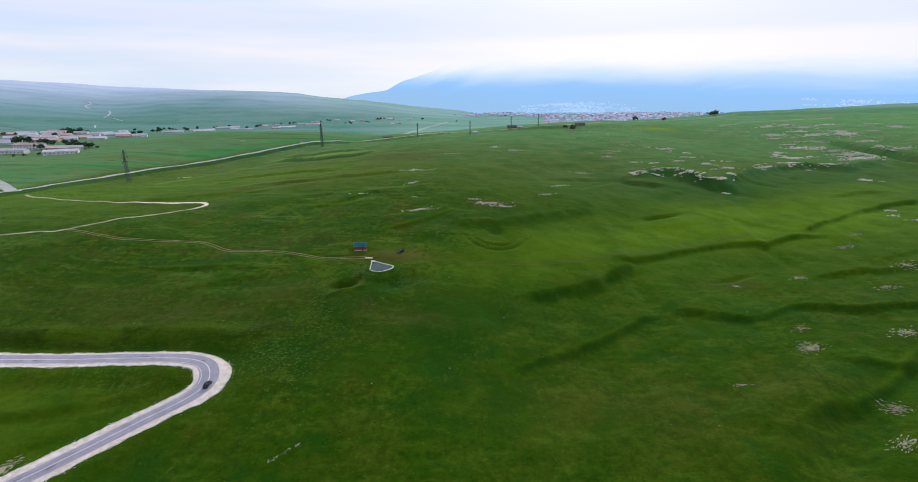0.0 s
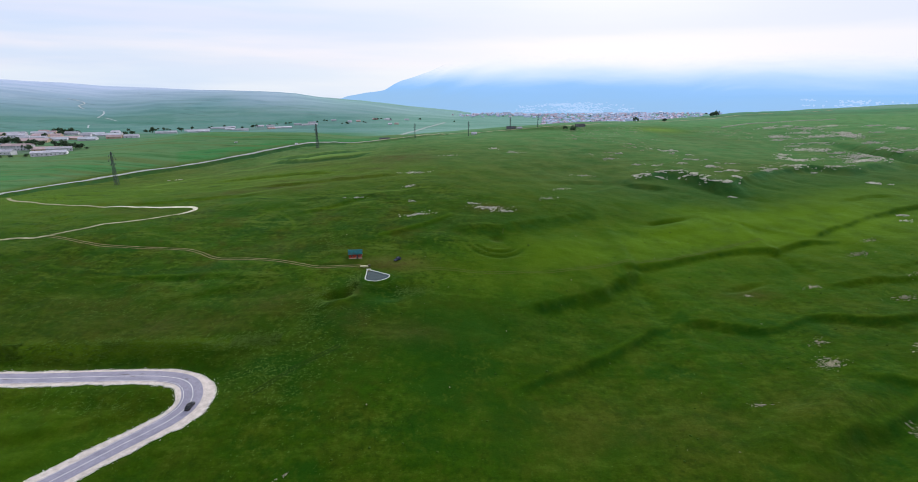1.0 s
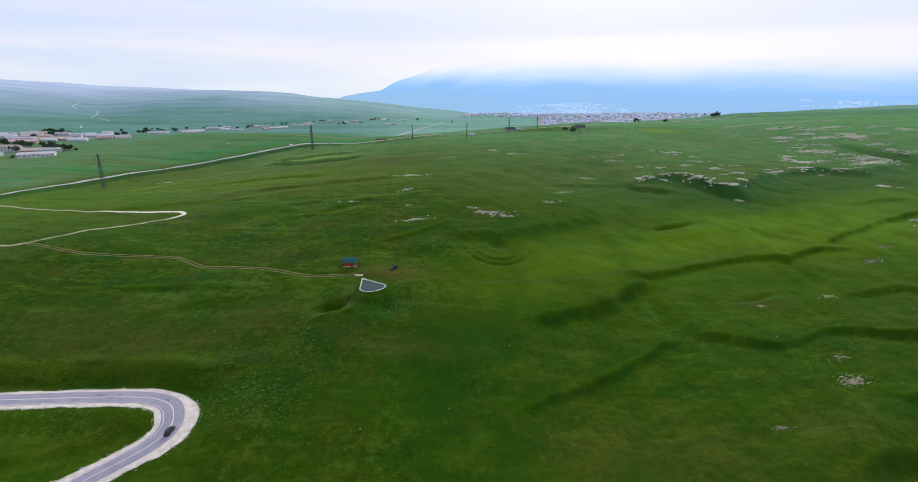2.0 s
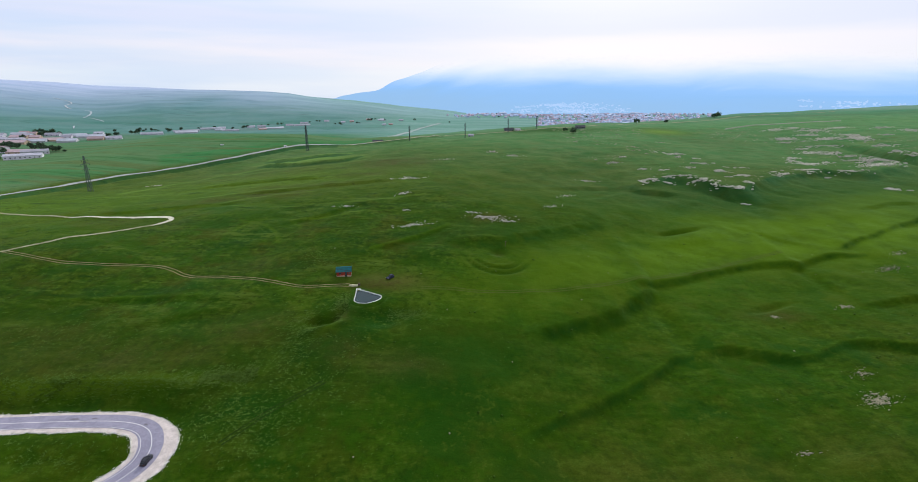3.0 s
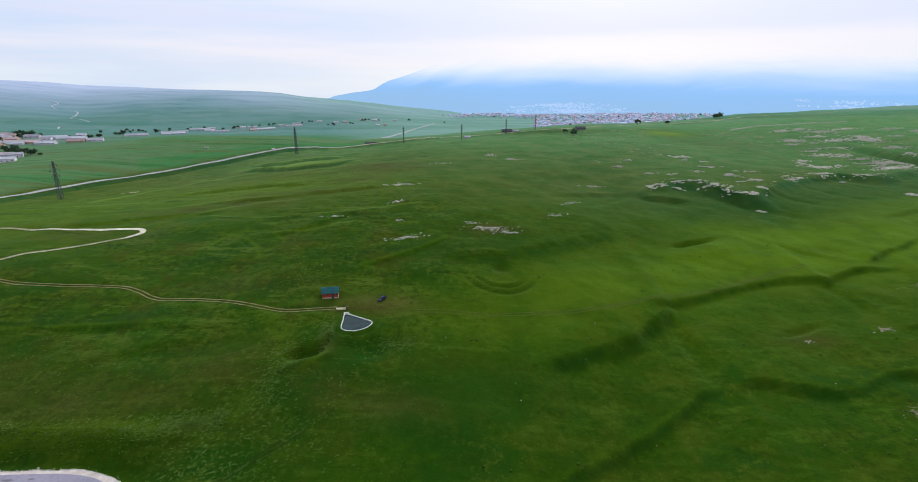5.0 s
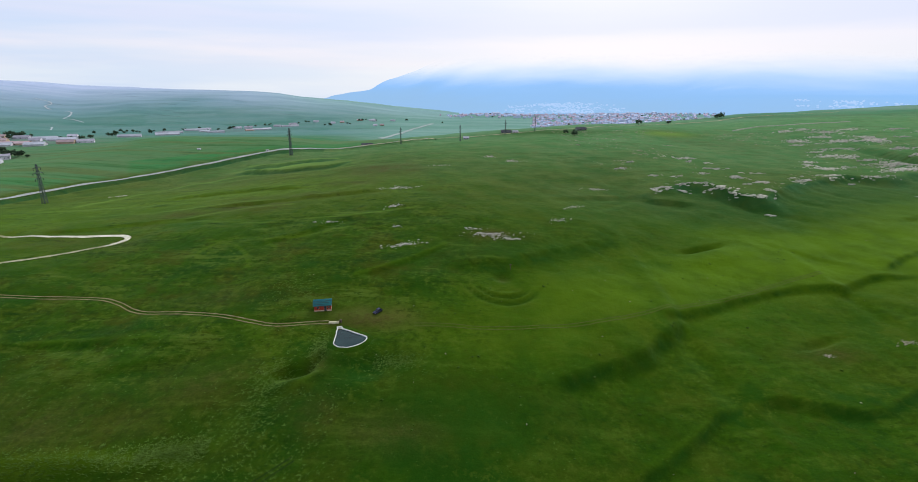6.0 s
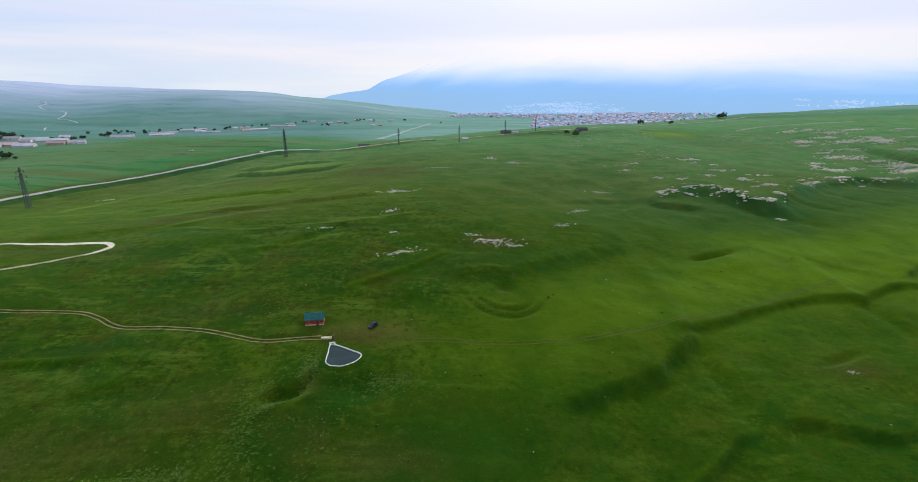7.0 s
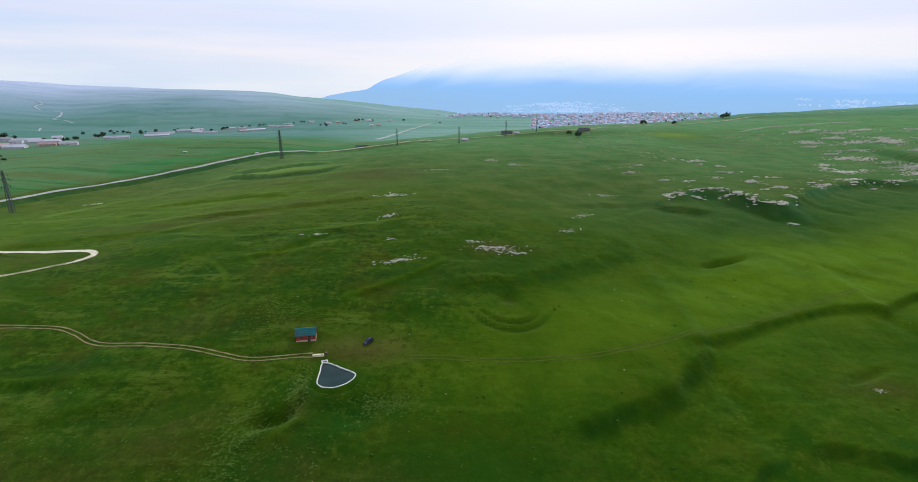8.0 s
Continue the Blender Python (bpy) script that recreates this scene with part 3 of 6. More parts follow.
POND = [(-41.9, 231.0), (-40.0, 231.2), (-35.3, 228.2), (-31.5, 225.7), (-30.8, 224.0), (-31.5, 221.6), (-33.2, 219.6), (-35.6, 218.2), (-38.4, 218.2), (-40.4, 219.4), (-41.3, 221.4), (-41.6, 226.2)]
POND_Z = -3.2


def road_level():
    """The road's height along its line: the land's, evened out."""
    z = land_plain(ROAD[:, 0], ROAD[:, 1])
    k = np.hanning(87)
    return np.convolve(np.pad(z, 43, "edge"), k / k.sum(), "valid")


ROAD_Z = road_level()


def inside(x, y, ring):
    odd = np.zeros(x.shape, bool)
    for (ax, ay), (bx, by) in zip(ring, ring[1:] + ring[:1]):
        odd ^= ((ay > y) != (by > y)) & (x < (bx - ax) * (y - ay) / (by - ay + 1e-12) + ax)
    return odd


def land(x, y):
    z = land_plain(x, y)
    # hollows, an old ring ditch and a fold in the slope
    z = z + dip(x, y, -50.5, 207.5, 5.4, 2.6, 32, 2.5) + dip(x, y, -47.5, 202.8, 9.0, 2.0, 32, -1.0) + dip(x, y, -44.5, 213.5, 9.0, 1.3, 68, 1.1)
    z = z + dip(x, y, 131, 318.5, 15, 2.0, 22, 2.4) + dip(x, y, 136, 309, 22, 7, 22, -1.6)
    r = np.hypot(x - 19, (y - 266) / 0.95)
    south = ramp(-3, 7, 263 - y)
    z = z + south * (0.9 * np.exp(-((r - 9.0) / 1.1) ** 2) - 1.2 * np.exp(-((r - 11.0) / 1.1) ** 2) + 0.9 * np.exp(-((r - 13.0) / 1.1) ** 2) - 0.8 * np.exp(-((r - 15.0) / 1.1) ** 2))
    z = z + dip(x, y, 20, 271, 3.5, 3.0, 0, 0.9)
    z = z + dip(x, y, 122, 130, 45, 9, 38, 3.2) + dip(x, y, 100, 140, 30, 5, 30, -1.0)
    z = z + dip(x, y, 137, 236, 11, 2.0, 18, 1.4)
    # gullies that run down below the crag
    for cx, cy, turn, long in ((196, 372, 118, 26), (226, 388, 112, 22), (262, 402, 105, 24), (300, 416, 104, 20), (166, 384, 60, 24), (338, 410, 100, 24), (108, 384, 40, 26)):
        z = z + dip(x, y, cx, cy, long, 3.5, turn, 0.6)
    # a side gully behind the tongue of the crag
    z = z + dip(x, y, 410, 490, 62, 11, -78, 8.0)
    # the pond stands on a bank
    gap = line_distance(x, y, np.array(POND + POND[:1]))[0]
    pond = inside(x, y, POND)
    z = z + (POND_Z - 0.35 - z) * (1 - ramp(0.6, 8.0, np.where(pond, 0.0, gap)))
    z = np.where(pond | (gap < 0.9), POND_Z - 1.9, z)
    z = z + dip(x, y, -27, 213, 12, 6, 25, 1.3)
    # the road's bench, with a bank above it
    near = (x > -345) & (x < -60) & (y > 0) & (y < 190)
    if near.any():
        d, along = line_distance(x[near], y[near], ROAD)
        level = np.interp(along, np.linspace(0, 1, len(ROAD)), ROAD_Z)
        z[near] = z[near] + (level - z[near]) * (1 - ramp(6.0, 15.0, d))
    # the valley road's embankment, with a ditch
    near = (x > -400) & (x < 30) & (y > 200) & (y < 920)
    if near.any():
        d = line_distance(x[near], y[near], VALLEY_ROAD)[0]
        z[near] = z[near] + 1.0 * (1 - ramp(3.4, 6.5, d)) - 1.3 * np.exp(-((d - 7.8) / 2.2) ** 2)
    # wheel ruts
    for line, box in ((HUT_TRACK, (-206, 230, -44, 256)),):
        part = (x > box[0]) & (x < box[2]) & (y > box[1]) & (y < box[3])
        if part.any():
            z[part] -= 0.25 * (1 - ramp(1.2, 2.6, line_distance(x[part], y[part], line)[0]))
    return z


def stations(low, high, fine, growth, near_low, near_high):
    """Grid lines from low to high: evenly spaced in the near stretch, wider and wider beyond it."""
    out = list(np.arange(near_low, near_high, fine))
    step, v = fine, out[-1]
    while v < high:
        step = max(fine, growth * (v - near_high) + fine)
        v += step
        out.append(v)
    v, front = near_low, []
    while v > low:
        step = growth * (near_low - v) + fine
        v -= step
        front.append(v)
    return np.array(front[::-1] + out)


GX = stations(-5200, 5200, 1.4, 0.022, -215, 255)
GY = stations(-1500, 5200, 1.4, 0.0105, 100, 300)
XX, YY = np.meshgrid(GX, GY)
ZZ = land(XX.ravel(), YY.ravel()).reshape(XX.shape)


def ground_z(x, y):
    """The height of the ground sheet as it is meshed."""
    i = int(np.clip(np.searchsorted(GX, x) - 1, 0, len(GX) - 2))
    j = int(np.clip(np.searchsorted(GY, y) - 1, 0, len(GY) - 2))
    a, b = (x - GX[i]) / (GX[i + 1] - GX[i]), (y - GY[j]) / (GY[j + 1] - GY[j])
    return float((ZZ[j, i] * (1 - a) + ZZ[j, i + 1] * a) * (1 - b) + (ZZ[j + 1, i] * (1 - a) + ZZ[j + 1, i + 1] * a) * b)


def spot(x, y, cx, cy, rx, ry, turn=0.0):
    """1 inside a soft oval, 0 outside it."""
    c, s = math.cos(math.radians(turn)), math.sin(math.radians(turn))
    u, v = ((x - cx) * c + (y - cy) * s) / rx, ((y - cy) * c - (x - cx) * s) / ry
    return np.exp(-(u * u + v * v))


# broken limestone at the surface: centre, half lengths, turn, strength
NEAR_ROCKS = [
    (132.8, 171.5, 5.5, 4, 10, 1.0), (138, 186, 4, 2.5, 0, .7), (136.8, 136, 4.5, 4, -40, .9), (-127.5, 116.5, 5.0, 2.6, 42, 1.3), (125, 119, 5, 3, 20, .8), (171, 175, 5, 4, 0, .8), (134, 228.2, 2.2, 1.4, 0, .9),
    (166, 231.7, 4, 2, 0, .8), (193, 213, 5, 2.5, 0, .8), (218, 233, 6, 3, 0, .8), (96, 151, 4, 1.5, 10, .6), (208, 262, 6, 3, 10, .8), (224, 276, 6, 2, 10, .7),
]
SLOPE_ROCKS = [
    (20, 310, 13, 4, 3, .75), (11, 316, 6, 2, 0, .75), (27, 306, 7, 2, 5, .75), (59, 337, 7, 3, 40, .65), (73, 366, 8, 3, 40, .65), (100, 412, 9, 3, 10, .6), (-34, 384, 12, 3, 18, .8),
    (-32, 346, 7, 2.5, 18, .95), (-23, 297, 11, 2.5, 18, .8), (-63, 323, 5, 2, 10, .8), (-28, 318, 2, 1.3, 0, .9), (50, 475, 7, 5, 0, .9), (34, 492, 6, 5, 0, .8), (-7, 453, 7, 3, 10, .6), (-222, 413, 5, 1.6, 30, .9),
]
OUTCROPS = NEAR_ROCKS + SLOPE_ROCKS
CRAG_EDGE = [
    (163, 417, 6, 2.3, 0, 1), (174, 417, 9, 2.5, 0, 1), (184, 408, 12, 2.5, 0, 1.1), (209, 420, 5, 2.0, 0, 0.9), (226, 427, 9, 3, 0, 0.8), (258, 444, 6, 2.5, 0, 0.8), (266, 437, 9, 3.0, 0, 1), (293, 449, 13, 4, 5, 1),
    (322, 443, 14, 5, 0, 0.8), (189, 395, 4, 3.5, 0, 0.7), (200, 388, 8, 2.5, 0, 0.8), (215, 398, 3, 5, 0, 0.7), (160, 408, 3, 1.2, 0, 0.6), (196, 366, 5, 1.2, -35, 0.5),
]
PLATEAU_ROCKS = [
    (380, 642, 15, 4.4, 0, 1), (406, 651, 9, 6.5, 0, 0.9), (418, 631, 17, 9, 4, 1), (451, 640, 16, 5.1, 0, 0.9), (434, 581, 11, 14, 0, 1.3), (436, 597, 10, 9.7, 0, 1), (396, 608, 13, 5.7, -8, 1), (406, 587, 19, 6.5, -6, 1.05),
    (363, 598, 12, 8, 0, 1), (353, 581, 9, 2.9, 0, 0.9), (374, 582, 9, 2.6, -5, 0.8), (381, 559, 21, 4.0, -6, 0.8), (352, 551, 7, 3.4, 0, 0.9), (354, 535, 15, 7, 0, 1), (367, 527, 10, 5.0, 8, 1),
]
MEADOW_ROCKS = [
    (320, 512, 9, 3.7, 0, 0.9), (311, 499, 7, 4.7, 0, 0.9), (317, 485, 15, 7, 5, 1), (335, 490, 5, 3.5, 0, 0.9), (242, 460, 12, 2.0, 4, 0.7), (214, 442, 8, 6, 0, 1), (193, 450, 5, 3.6, 0, 0.9), (213, 471, 9, 4.0, 0, 0.9),
    (217, 494, 6, 2.2, 0, 0.8), (203, 508, 11, 2.7, 0, 1), (203, 496, 4, 3.5, 0, 0.9), (135, 464, 7, 2.7, 0, 1), (149, 485, 5, 2.1, 0, 0.7), (153, 442, 6, 1.9, 0, 0.8), (165, 437, 3, 1.5, 0, 0.7),
]
FAR_ROCKS = [
    (379, 492, 23, 12, 0, 0.9), (370, 471, 21, 9, 6, 1.0), (375, 512, 11, 3.8, 0, 0.9), (432, 546, 14, 6, 0, 0.8), (426, 519, 8, 5.8, 0, 0.8), (437, 504, 17, 6, 0, 0.8), (498, 633, 15, 6.1, 0, 0.8), (510, 606, 11, 12, 0, 0.8),
    (469, 589, 9, 3.7, 0, 0.8), (314, 391, 9, 6, 0, 0.42), (274, 314, 3, 3, 0, 0.9), (266, 303, 4, 1.5, 0, 0.7), (272, 292, 8, 1.6, -25, 1), (147, 412, 6, 1.2, 0, 0.7), (140, 410, 2, 3, 0, 0.8),
]
CRAG_ROCKS = CRAG_EDGE + PLATEAU_ROCKS + MEADOW_ROCKS + FAR_ROCKS


# lighter lines trodden by cattle or left by wheels: line, half width, strength
PATHS_WEST = [
    ([(-188, 318), (-170, 325), (-155, 330), (-141, 336), (-129, 345), (-115, 351), (-90, 356)], 1.4, 1.0), ([(-164, 328), (-140, 332.6), (-105, 326), (-76, 329), (-53, 334), (-20, 345)], 1.2, .9), ([(-223, 371), (-216, 399), (-205, 432), (-193, 454), (-176, 468), (-157, 482)], 2.6, 1.0),
    ([(-89, 304.4), (-73, 307.7), (-52, 318)], 1.2, .9), ([(-41, 269), (-29, 277), (-18, 285), (-4, 299)], 1.6, .7), ([(-175, 391), (-153, 396), (-124, 402), (-87, 397)], 2.0, .9), ([(-117, 304.5), (-103, 299), (-93, 287.5), (-88, 276)], 1.2, .8),
    ([(-98, 281), (-90, 268), (-86, 256), (-82, 240)], 1.6, .3), ([(-118, 284), (-110, 303), (-94, 306), (-82, 294)], 1.2, .6),
]
PATHS = PATHS_WEST + [
    ([(-200, 462), (-150, 452), (-100, 455), (-60, 470)], 2.4, .8), ([(-210, 420), (-160, 428), (-110, 436)], 2.2, .8), ([(-240, 350), (-200, 366), (-160, 372), (-120, 380)], 2.0, .8), ([(-200, 345), (-165, 352), (-130, 362), (-90, 366)], 1.6, .7),
    ([(-76, 236), (-60, 215), (-57, 200), (-62, 186), (-70, 176)], 4.0, .4), ([(-46, 216), (-44, 208), (-50, 199), (-58, 190)], 1.6, .8), ([(150, 334), (172, 318), (190, 300), (205, 290)], 1.6, .7), ([(-230, 165), (-167, 170.5), (-128, 175), (-85, 177.5), (-72, 179)], 3.4, 1.1),
    ([(-160, 219), (-120, 225), (-90, 223)], 1.2, .4), ([(95, 255), (120, 264), (150, 279), (182, 287)], 2.0, .6), ([(-45, 170), (-53, 163.5), (-58, 157.5), (-63, 152)], 1.6, .25),
]


def crag_lip(x):
    """Where the edge of the crag runs, for each x."""
    return np.interp(x, [p[0] for p in CRAG], [p[1] for p in CRAG]) + 1.6 * (0.9 * value_noise(x, 0 * x, 14.0, 5) + 0.6 * value_noise(x, 0 * x, 5.0, 4))


def ground_sheet():
    x, y = XX.ravel(), YY.ravel()
    nx, ny = len(GX), len(GY)
    mesh = bpy.data.meshes.new("ground")
    i = np.arange(nx * ny).reshape(ny, nx)
    quads = np.stack([i[:-1, :-1], i[:-1, 1:], i[1:, 1:], i[1:, :-1]], -1).reshape(-1, 4)
    mesh.vertices.add(nx * ny)
    mesh.vertices.foreach_set("co", np.stack([x, y, ZZ.ravel()], -1).ravel())
    mesh.loops.add(quads.size)
    mesh.loops.foreach_set("vertex_index", quads.ravel().astype(np.int32))
    mesh.polygons.add(len(quads))
    mesh.polygons.foreach_set("loop_start", np.arange(0, quads.size, 4, dtype=np.int32))
    mesh.polygons.foreach_set("use_smooth", np.ones(len(quads), bool))
    mesh.update(calc_edges=True)
    bare = np.zeros(x.shape)
    for cx, cy, rx, ry, turn, much in OUTCROPS + CRAG_ROCKS:
        bare = np.maximum(bare, much * spot(x, y, cx, cy, rx * 1.15, ry * 1.15, turn))
    for cx, cy, rx, ry, turn, much in CRAG_ROCKS:
        bare = np.maximum(bare, 1.2 * much * spot(x, y, cx, cy, rx * 1.1, ry * 0.9, turn))
    bare = bare * 0.75 + 0.12 * (bare > 0.05) * value_noise(x, y, 9, 8)
    soil = np.zeros(x.shape)
    for cx, cy, rx, ry, much in ((-33, 237, 14, 5.5, 1.0), (135, 229, 13, 6, .75), (-43, 453, 26, 20, .35), (270, 600, 60, 60, .35), (20, 270.5, 3, 2.5, .8), (300, 640, 90, 40, .25), (20, 310, 16, 6, .9), (-50, 199, 4, 9, .4), (-44.5, 211, 3.5, 6, .9), (-20, 186, 14, 7, .5), (110, 150, 16, 8, .3), (-120, 188, 45, 11, .5), (-75, 203, 18, 11, .5), (-150, 200, 30, 9, .35), (-40, 190, 6, 10, .5), (60, 140, 40, 14, .25), (-140, 440, 60, 30, .5), (-152, 343, 26, 8, .7), (-112, 354, 26, 10, .75), (-52, 440, 34, 24, 1.0), (-67, 401, 22, 9, .7), (-100, 372, 40, 9, .6), (-175, 300, 30, 10, .5), (-90, 250, 20, 8, .4)):
        soil = np.maximum(soil, much * spot(x, y, cx, cy, rx, ry))
    # dry patches; the ramp with distance also lightens the slope for haze
    dry = 1.2 * spot(x, y, -30, 239, 18, 7) + 0.06 * spot(x, y, -130, 190, 75, 17) + 0.12 * spot(x, y, 60, 145, 60, 22) + 0.4 * ramp(300, 420, y) * (1 - ramp(600, 700, y)) + 0.2 * ramp(-40, -140, x) * ramp(330, 420, y)
    fresh = 0.45 * spot(x, y, -150, 132, 45, 26) + 1.0 * spot(x, y, 152, 300, 65, 20, 12) + 0.8 * spot(x, y, 235, 305, 60, 34, 14) + 0.5 * spot(x, y, 300, 370, 80, 22, 14) + 0.6 * spot(x, y, 160, 335, 45, 16, -20) + 0.55 * spot(x, y, 60, 262, 60, 18, 10) + 0.95 * spot(x, y, 245, 640, 30, 26) + 0.35 * spot(x, y, 10, 230, 40, 20) + 0.7 * spot(x, y, -260, 320, 90, 55) + 0.7 * spot(x, y, -130, 400, 110, 60)
    fresh = fresh + 0.18 * ramp(190, 240, y) * (1 - ramp(330, 420, y)) * ramp(-20, 60, x)
    lush = 0.75 * spot(x, y, -27, 212, 14, 7, 25) + 0.7 * spot(x, y, -54, 192, 10, 6, 30) + 0.35 * spot(x, y, -6, 190, 40, 14, 10) + 0.7 * spot(x, y, 210, 375, 120, 26, 10) + 0.5 * spot(x, y, 15, 292, 45, 11, 18) + 0.5 * spot(x, y, -60, 165, 22, 14) + 0.3 * spot(x, y, 0, 190, 60, 25) + 0.4 * spot(x, y, 350, 420, 90, 40) + 0.8 * spot(x, y, 115, 650, 75, 45)
    r = np.hypot(x - 19, (y - 266) / 0.95)
    dark_green = np.zeros(x.shape)
    # troughs of the ring ditch coloured darker, as shade would make them
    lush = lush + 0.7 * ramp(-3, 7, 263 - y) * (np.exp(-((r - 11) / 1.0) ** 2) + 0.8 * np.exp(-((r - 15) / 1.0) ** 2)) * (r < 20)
    # rank grass and painted shade on the terrace faces, light painted along their lips
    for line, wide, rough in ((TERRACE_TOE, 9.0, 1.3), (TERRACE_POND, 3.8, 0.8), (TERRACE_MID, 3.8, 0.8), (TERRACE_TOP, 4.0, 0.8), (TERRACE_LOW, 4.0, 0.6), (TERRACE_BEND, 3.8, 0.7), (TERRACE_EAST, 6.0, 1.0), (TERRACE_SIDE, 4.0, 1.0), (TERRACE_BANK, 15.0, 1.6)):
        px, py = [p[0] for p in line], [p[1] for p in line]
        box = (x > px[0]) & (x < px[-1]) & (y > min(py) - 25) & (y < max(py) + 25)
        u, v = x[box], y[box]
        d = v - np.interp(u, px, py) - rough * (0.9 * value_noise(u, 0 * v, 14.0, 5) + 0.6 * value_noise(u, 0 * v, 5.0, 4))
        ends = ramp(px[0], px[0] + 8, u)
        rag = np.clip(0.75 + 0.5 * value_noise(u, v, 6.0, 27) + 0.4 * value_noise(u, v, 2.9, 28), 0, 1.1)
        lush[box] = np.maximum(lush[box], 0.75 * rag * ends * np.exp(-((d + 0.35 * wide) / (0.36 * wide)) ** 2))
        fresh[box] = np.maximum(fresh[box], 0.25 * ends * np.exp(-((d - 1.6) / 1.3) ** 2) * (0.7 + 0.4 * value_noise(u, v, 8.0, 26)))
    trail = np.zeros(x.shape)
    for path, wide, much in PATHS:
        box = (x > min(p[0] for p in path) - 6) & (x < max(p[0] for p in path) + 6) & (y > min(p[1] for p in path) - 6) & (y < max(p[1] for p in path) + 6)
        d = line_distance(x[box], y[box], smooth_line(path, 4.0))[0]
        trail[box] = np.maximum(trail[box], 0.55 * much * (0.7 + 0.5 * value_noise(x[box], y[box], 11, 29)) * ramp(300, 360, y[box]) * np.exp(-(d / (0.8 * wide)) ** 2))
        fresh[box] = np.maximum(fresh[box], 0.75 * much * np.exp(-(d / (0.8 * wide)) ** 2))
    # shade of the valley road's embankment, coloured as a dark green strip
    box = (x > -330) & (x < -120) & (y > 260) & (y < 600)
    d = line_distance(x[box], y[box], VALLEY_ROAD + np.array((7.0, -3.0)))[0]
    dark_green[box] = np.maximum(dark_green[box], 0.9 * np.exp(-(d / 2.6) ** 2) * (0.65 + 0.35 * value_noise(x[box], y[box], 17, 19)))
    d = line_distance(x[box], y[box], VALLEY_ROAD)[0]
    dark_green[box] = np.maximum(dark_green[box], 0.7 * np.exp(-((d - 4.2) / 1.8) ** 2))
    # darker green along the outflow ditch and beside the hollow
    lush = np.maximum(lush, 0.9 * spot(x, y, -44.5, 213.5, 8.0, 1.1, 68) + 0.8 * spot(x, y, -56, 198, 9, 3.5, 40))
    # dark green grass below the crag, darkest at its lip
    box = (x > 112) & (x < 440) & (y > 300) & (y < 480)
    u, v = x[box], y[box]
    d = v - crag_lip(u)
    dark_green[box] = np.maximum(dark_green[box], ramp(112, 135, u) * (1 - ramp(410, 440, u)) * np.where(d < 0, np.exp(d / 22.0), np.exp(-(d / 1.5) ** 2)) * (0.44 + 0.30 * value_noise(u, v, 16, 23) + 0.2 * value_noise(u, v, 6, 24)))
    road_x = np.interp(y, VALLEY_ROAD[:, 1], VALLEY_ROAD[:, 0])
    field = np.maximum(ramp(6, 30, road_x - x) * ramp(200, 300, y), ramp(720, 900, y))
    # bluish tint on the farther eastern slope, painted for haze
    field = np.maximum(field, 0.35 * ramp(420, 760, y) * ramp(-100, 60, x))
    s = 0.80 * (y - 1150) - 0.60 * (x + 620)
    # masks by distance for the haze in the ground colour
    teal_haze = np.maximum(ramp(-120, 700, s + 120 * value_noise(x, y, 400, 9)), 0.5 * ramp(1100, 2300, y))
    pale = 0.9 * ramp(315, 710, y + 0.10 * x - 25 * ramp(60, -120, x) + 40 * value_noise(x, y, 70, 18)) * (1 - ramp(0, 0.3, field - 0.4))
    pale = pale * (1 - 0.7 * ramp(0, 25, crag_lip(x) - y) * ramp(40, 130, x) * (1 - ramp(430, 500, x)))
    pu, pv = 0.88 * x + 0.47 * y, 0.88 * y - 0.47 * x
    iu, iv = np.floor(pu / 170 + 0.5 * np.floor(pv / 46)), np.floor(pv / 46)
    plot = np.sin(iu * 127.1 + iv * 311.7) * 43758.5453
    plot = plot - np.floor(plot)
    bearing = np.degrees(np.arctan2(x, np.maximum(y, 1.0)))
    plain_haze = np.maximum(0.75 * ramp(560, 1000, y - 0.30 * np.clip(x, 0, 500)) * ramp(-14, -2, bearing), 0.9 * ramp(1500, 2300, y) * ramp(-22, -11, bearing))
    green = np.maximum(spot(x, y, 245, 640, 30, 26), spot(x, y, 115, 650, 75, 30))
    pale, plain_haze, field = pale * (1 - 0.85 * green), plain_haze * (1 - 0.9 * green), field * (1 - 0.8 * green)
    teal_haze = np.maximum(teal_haze, 0.72 * ramp(600, 1250, np.hypot(x, y)) * ramp(2, -12, bearing))
    # lilac haze painted towards the tops of the far hills
    hill_haze = ramp(200, 1500, s) * ramp(-48, 40, ZZ.ravel() + 18 * value_noise(x, y, 260, 17)) * 0.9
    hill_haze = np.maximum(hill_haze, 0.7 * ramp(1500, 2300, np.hypot(x, y)) * ramp(-30, -16, bearing) * ramp(4, -4, bearing))
    trail = np.maximum(trail, np.maximum(0.9 * spot(x, y, 245, 640, 26, 16), 0.8 * spot(x, y, -128, 491, 40, 13, -3)))
    # the plot banks: shade painted on their faces, a lighter strip along their tops
    for line, _ in FURROWS_WEST[:2]:
        px, py = [p[0] for p in line], [p[1] for p in line]
        box = (x > px[0]) & (x < px[-1]) & (y > min(py) - 12) & (y < max(py) + 12)
        d = y[box] - np.interp(x[box], px, py)
        wide = 1.5 + 0.008 * (np.mean(py) - 250)
        dark_green[box] = np.maximum(dark_green[box], 0.75 * np.exp(-((d + wide) / (0.9 * wide)) ** 2))
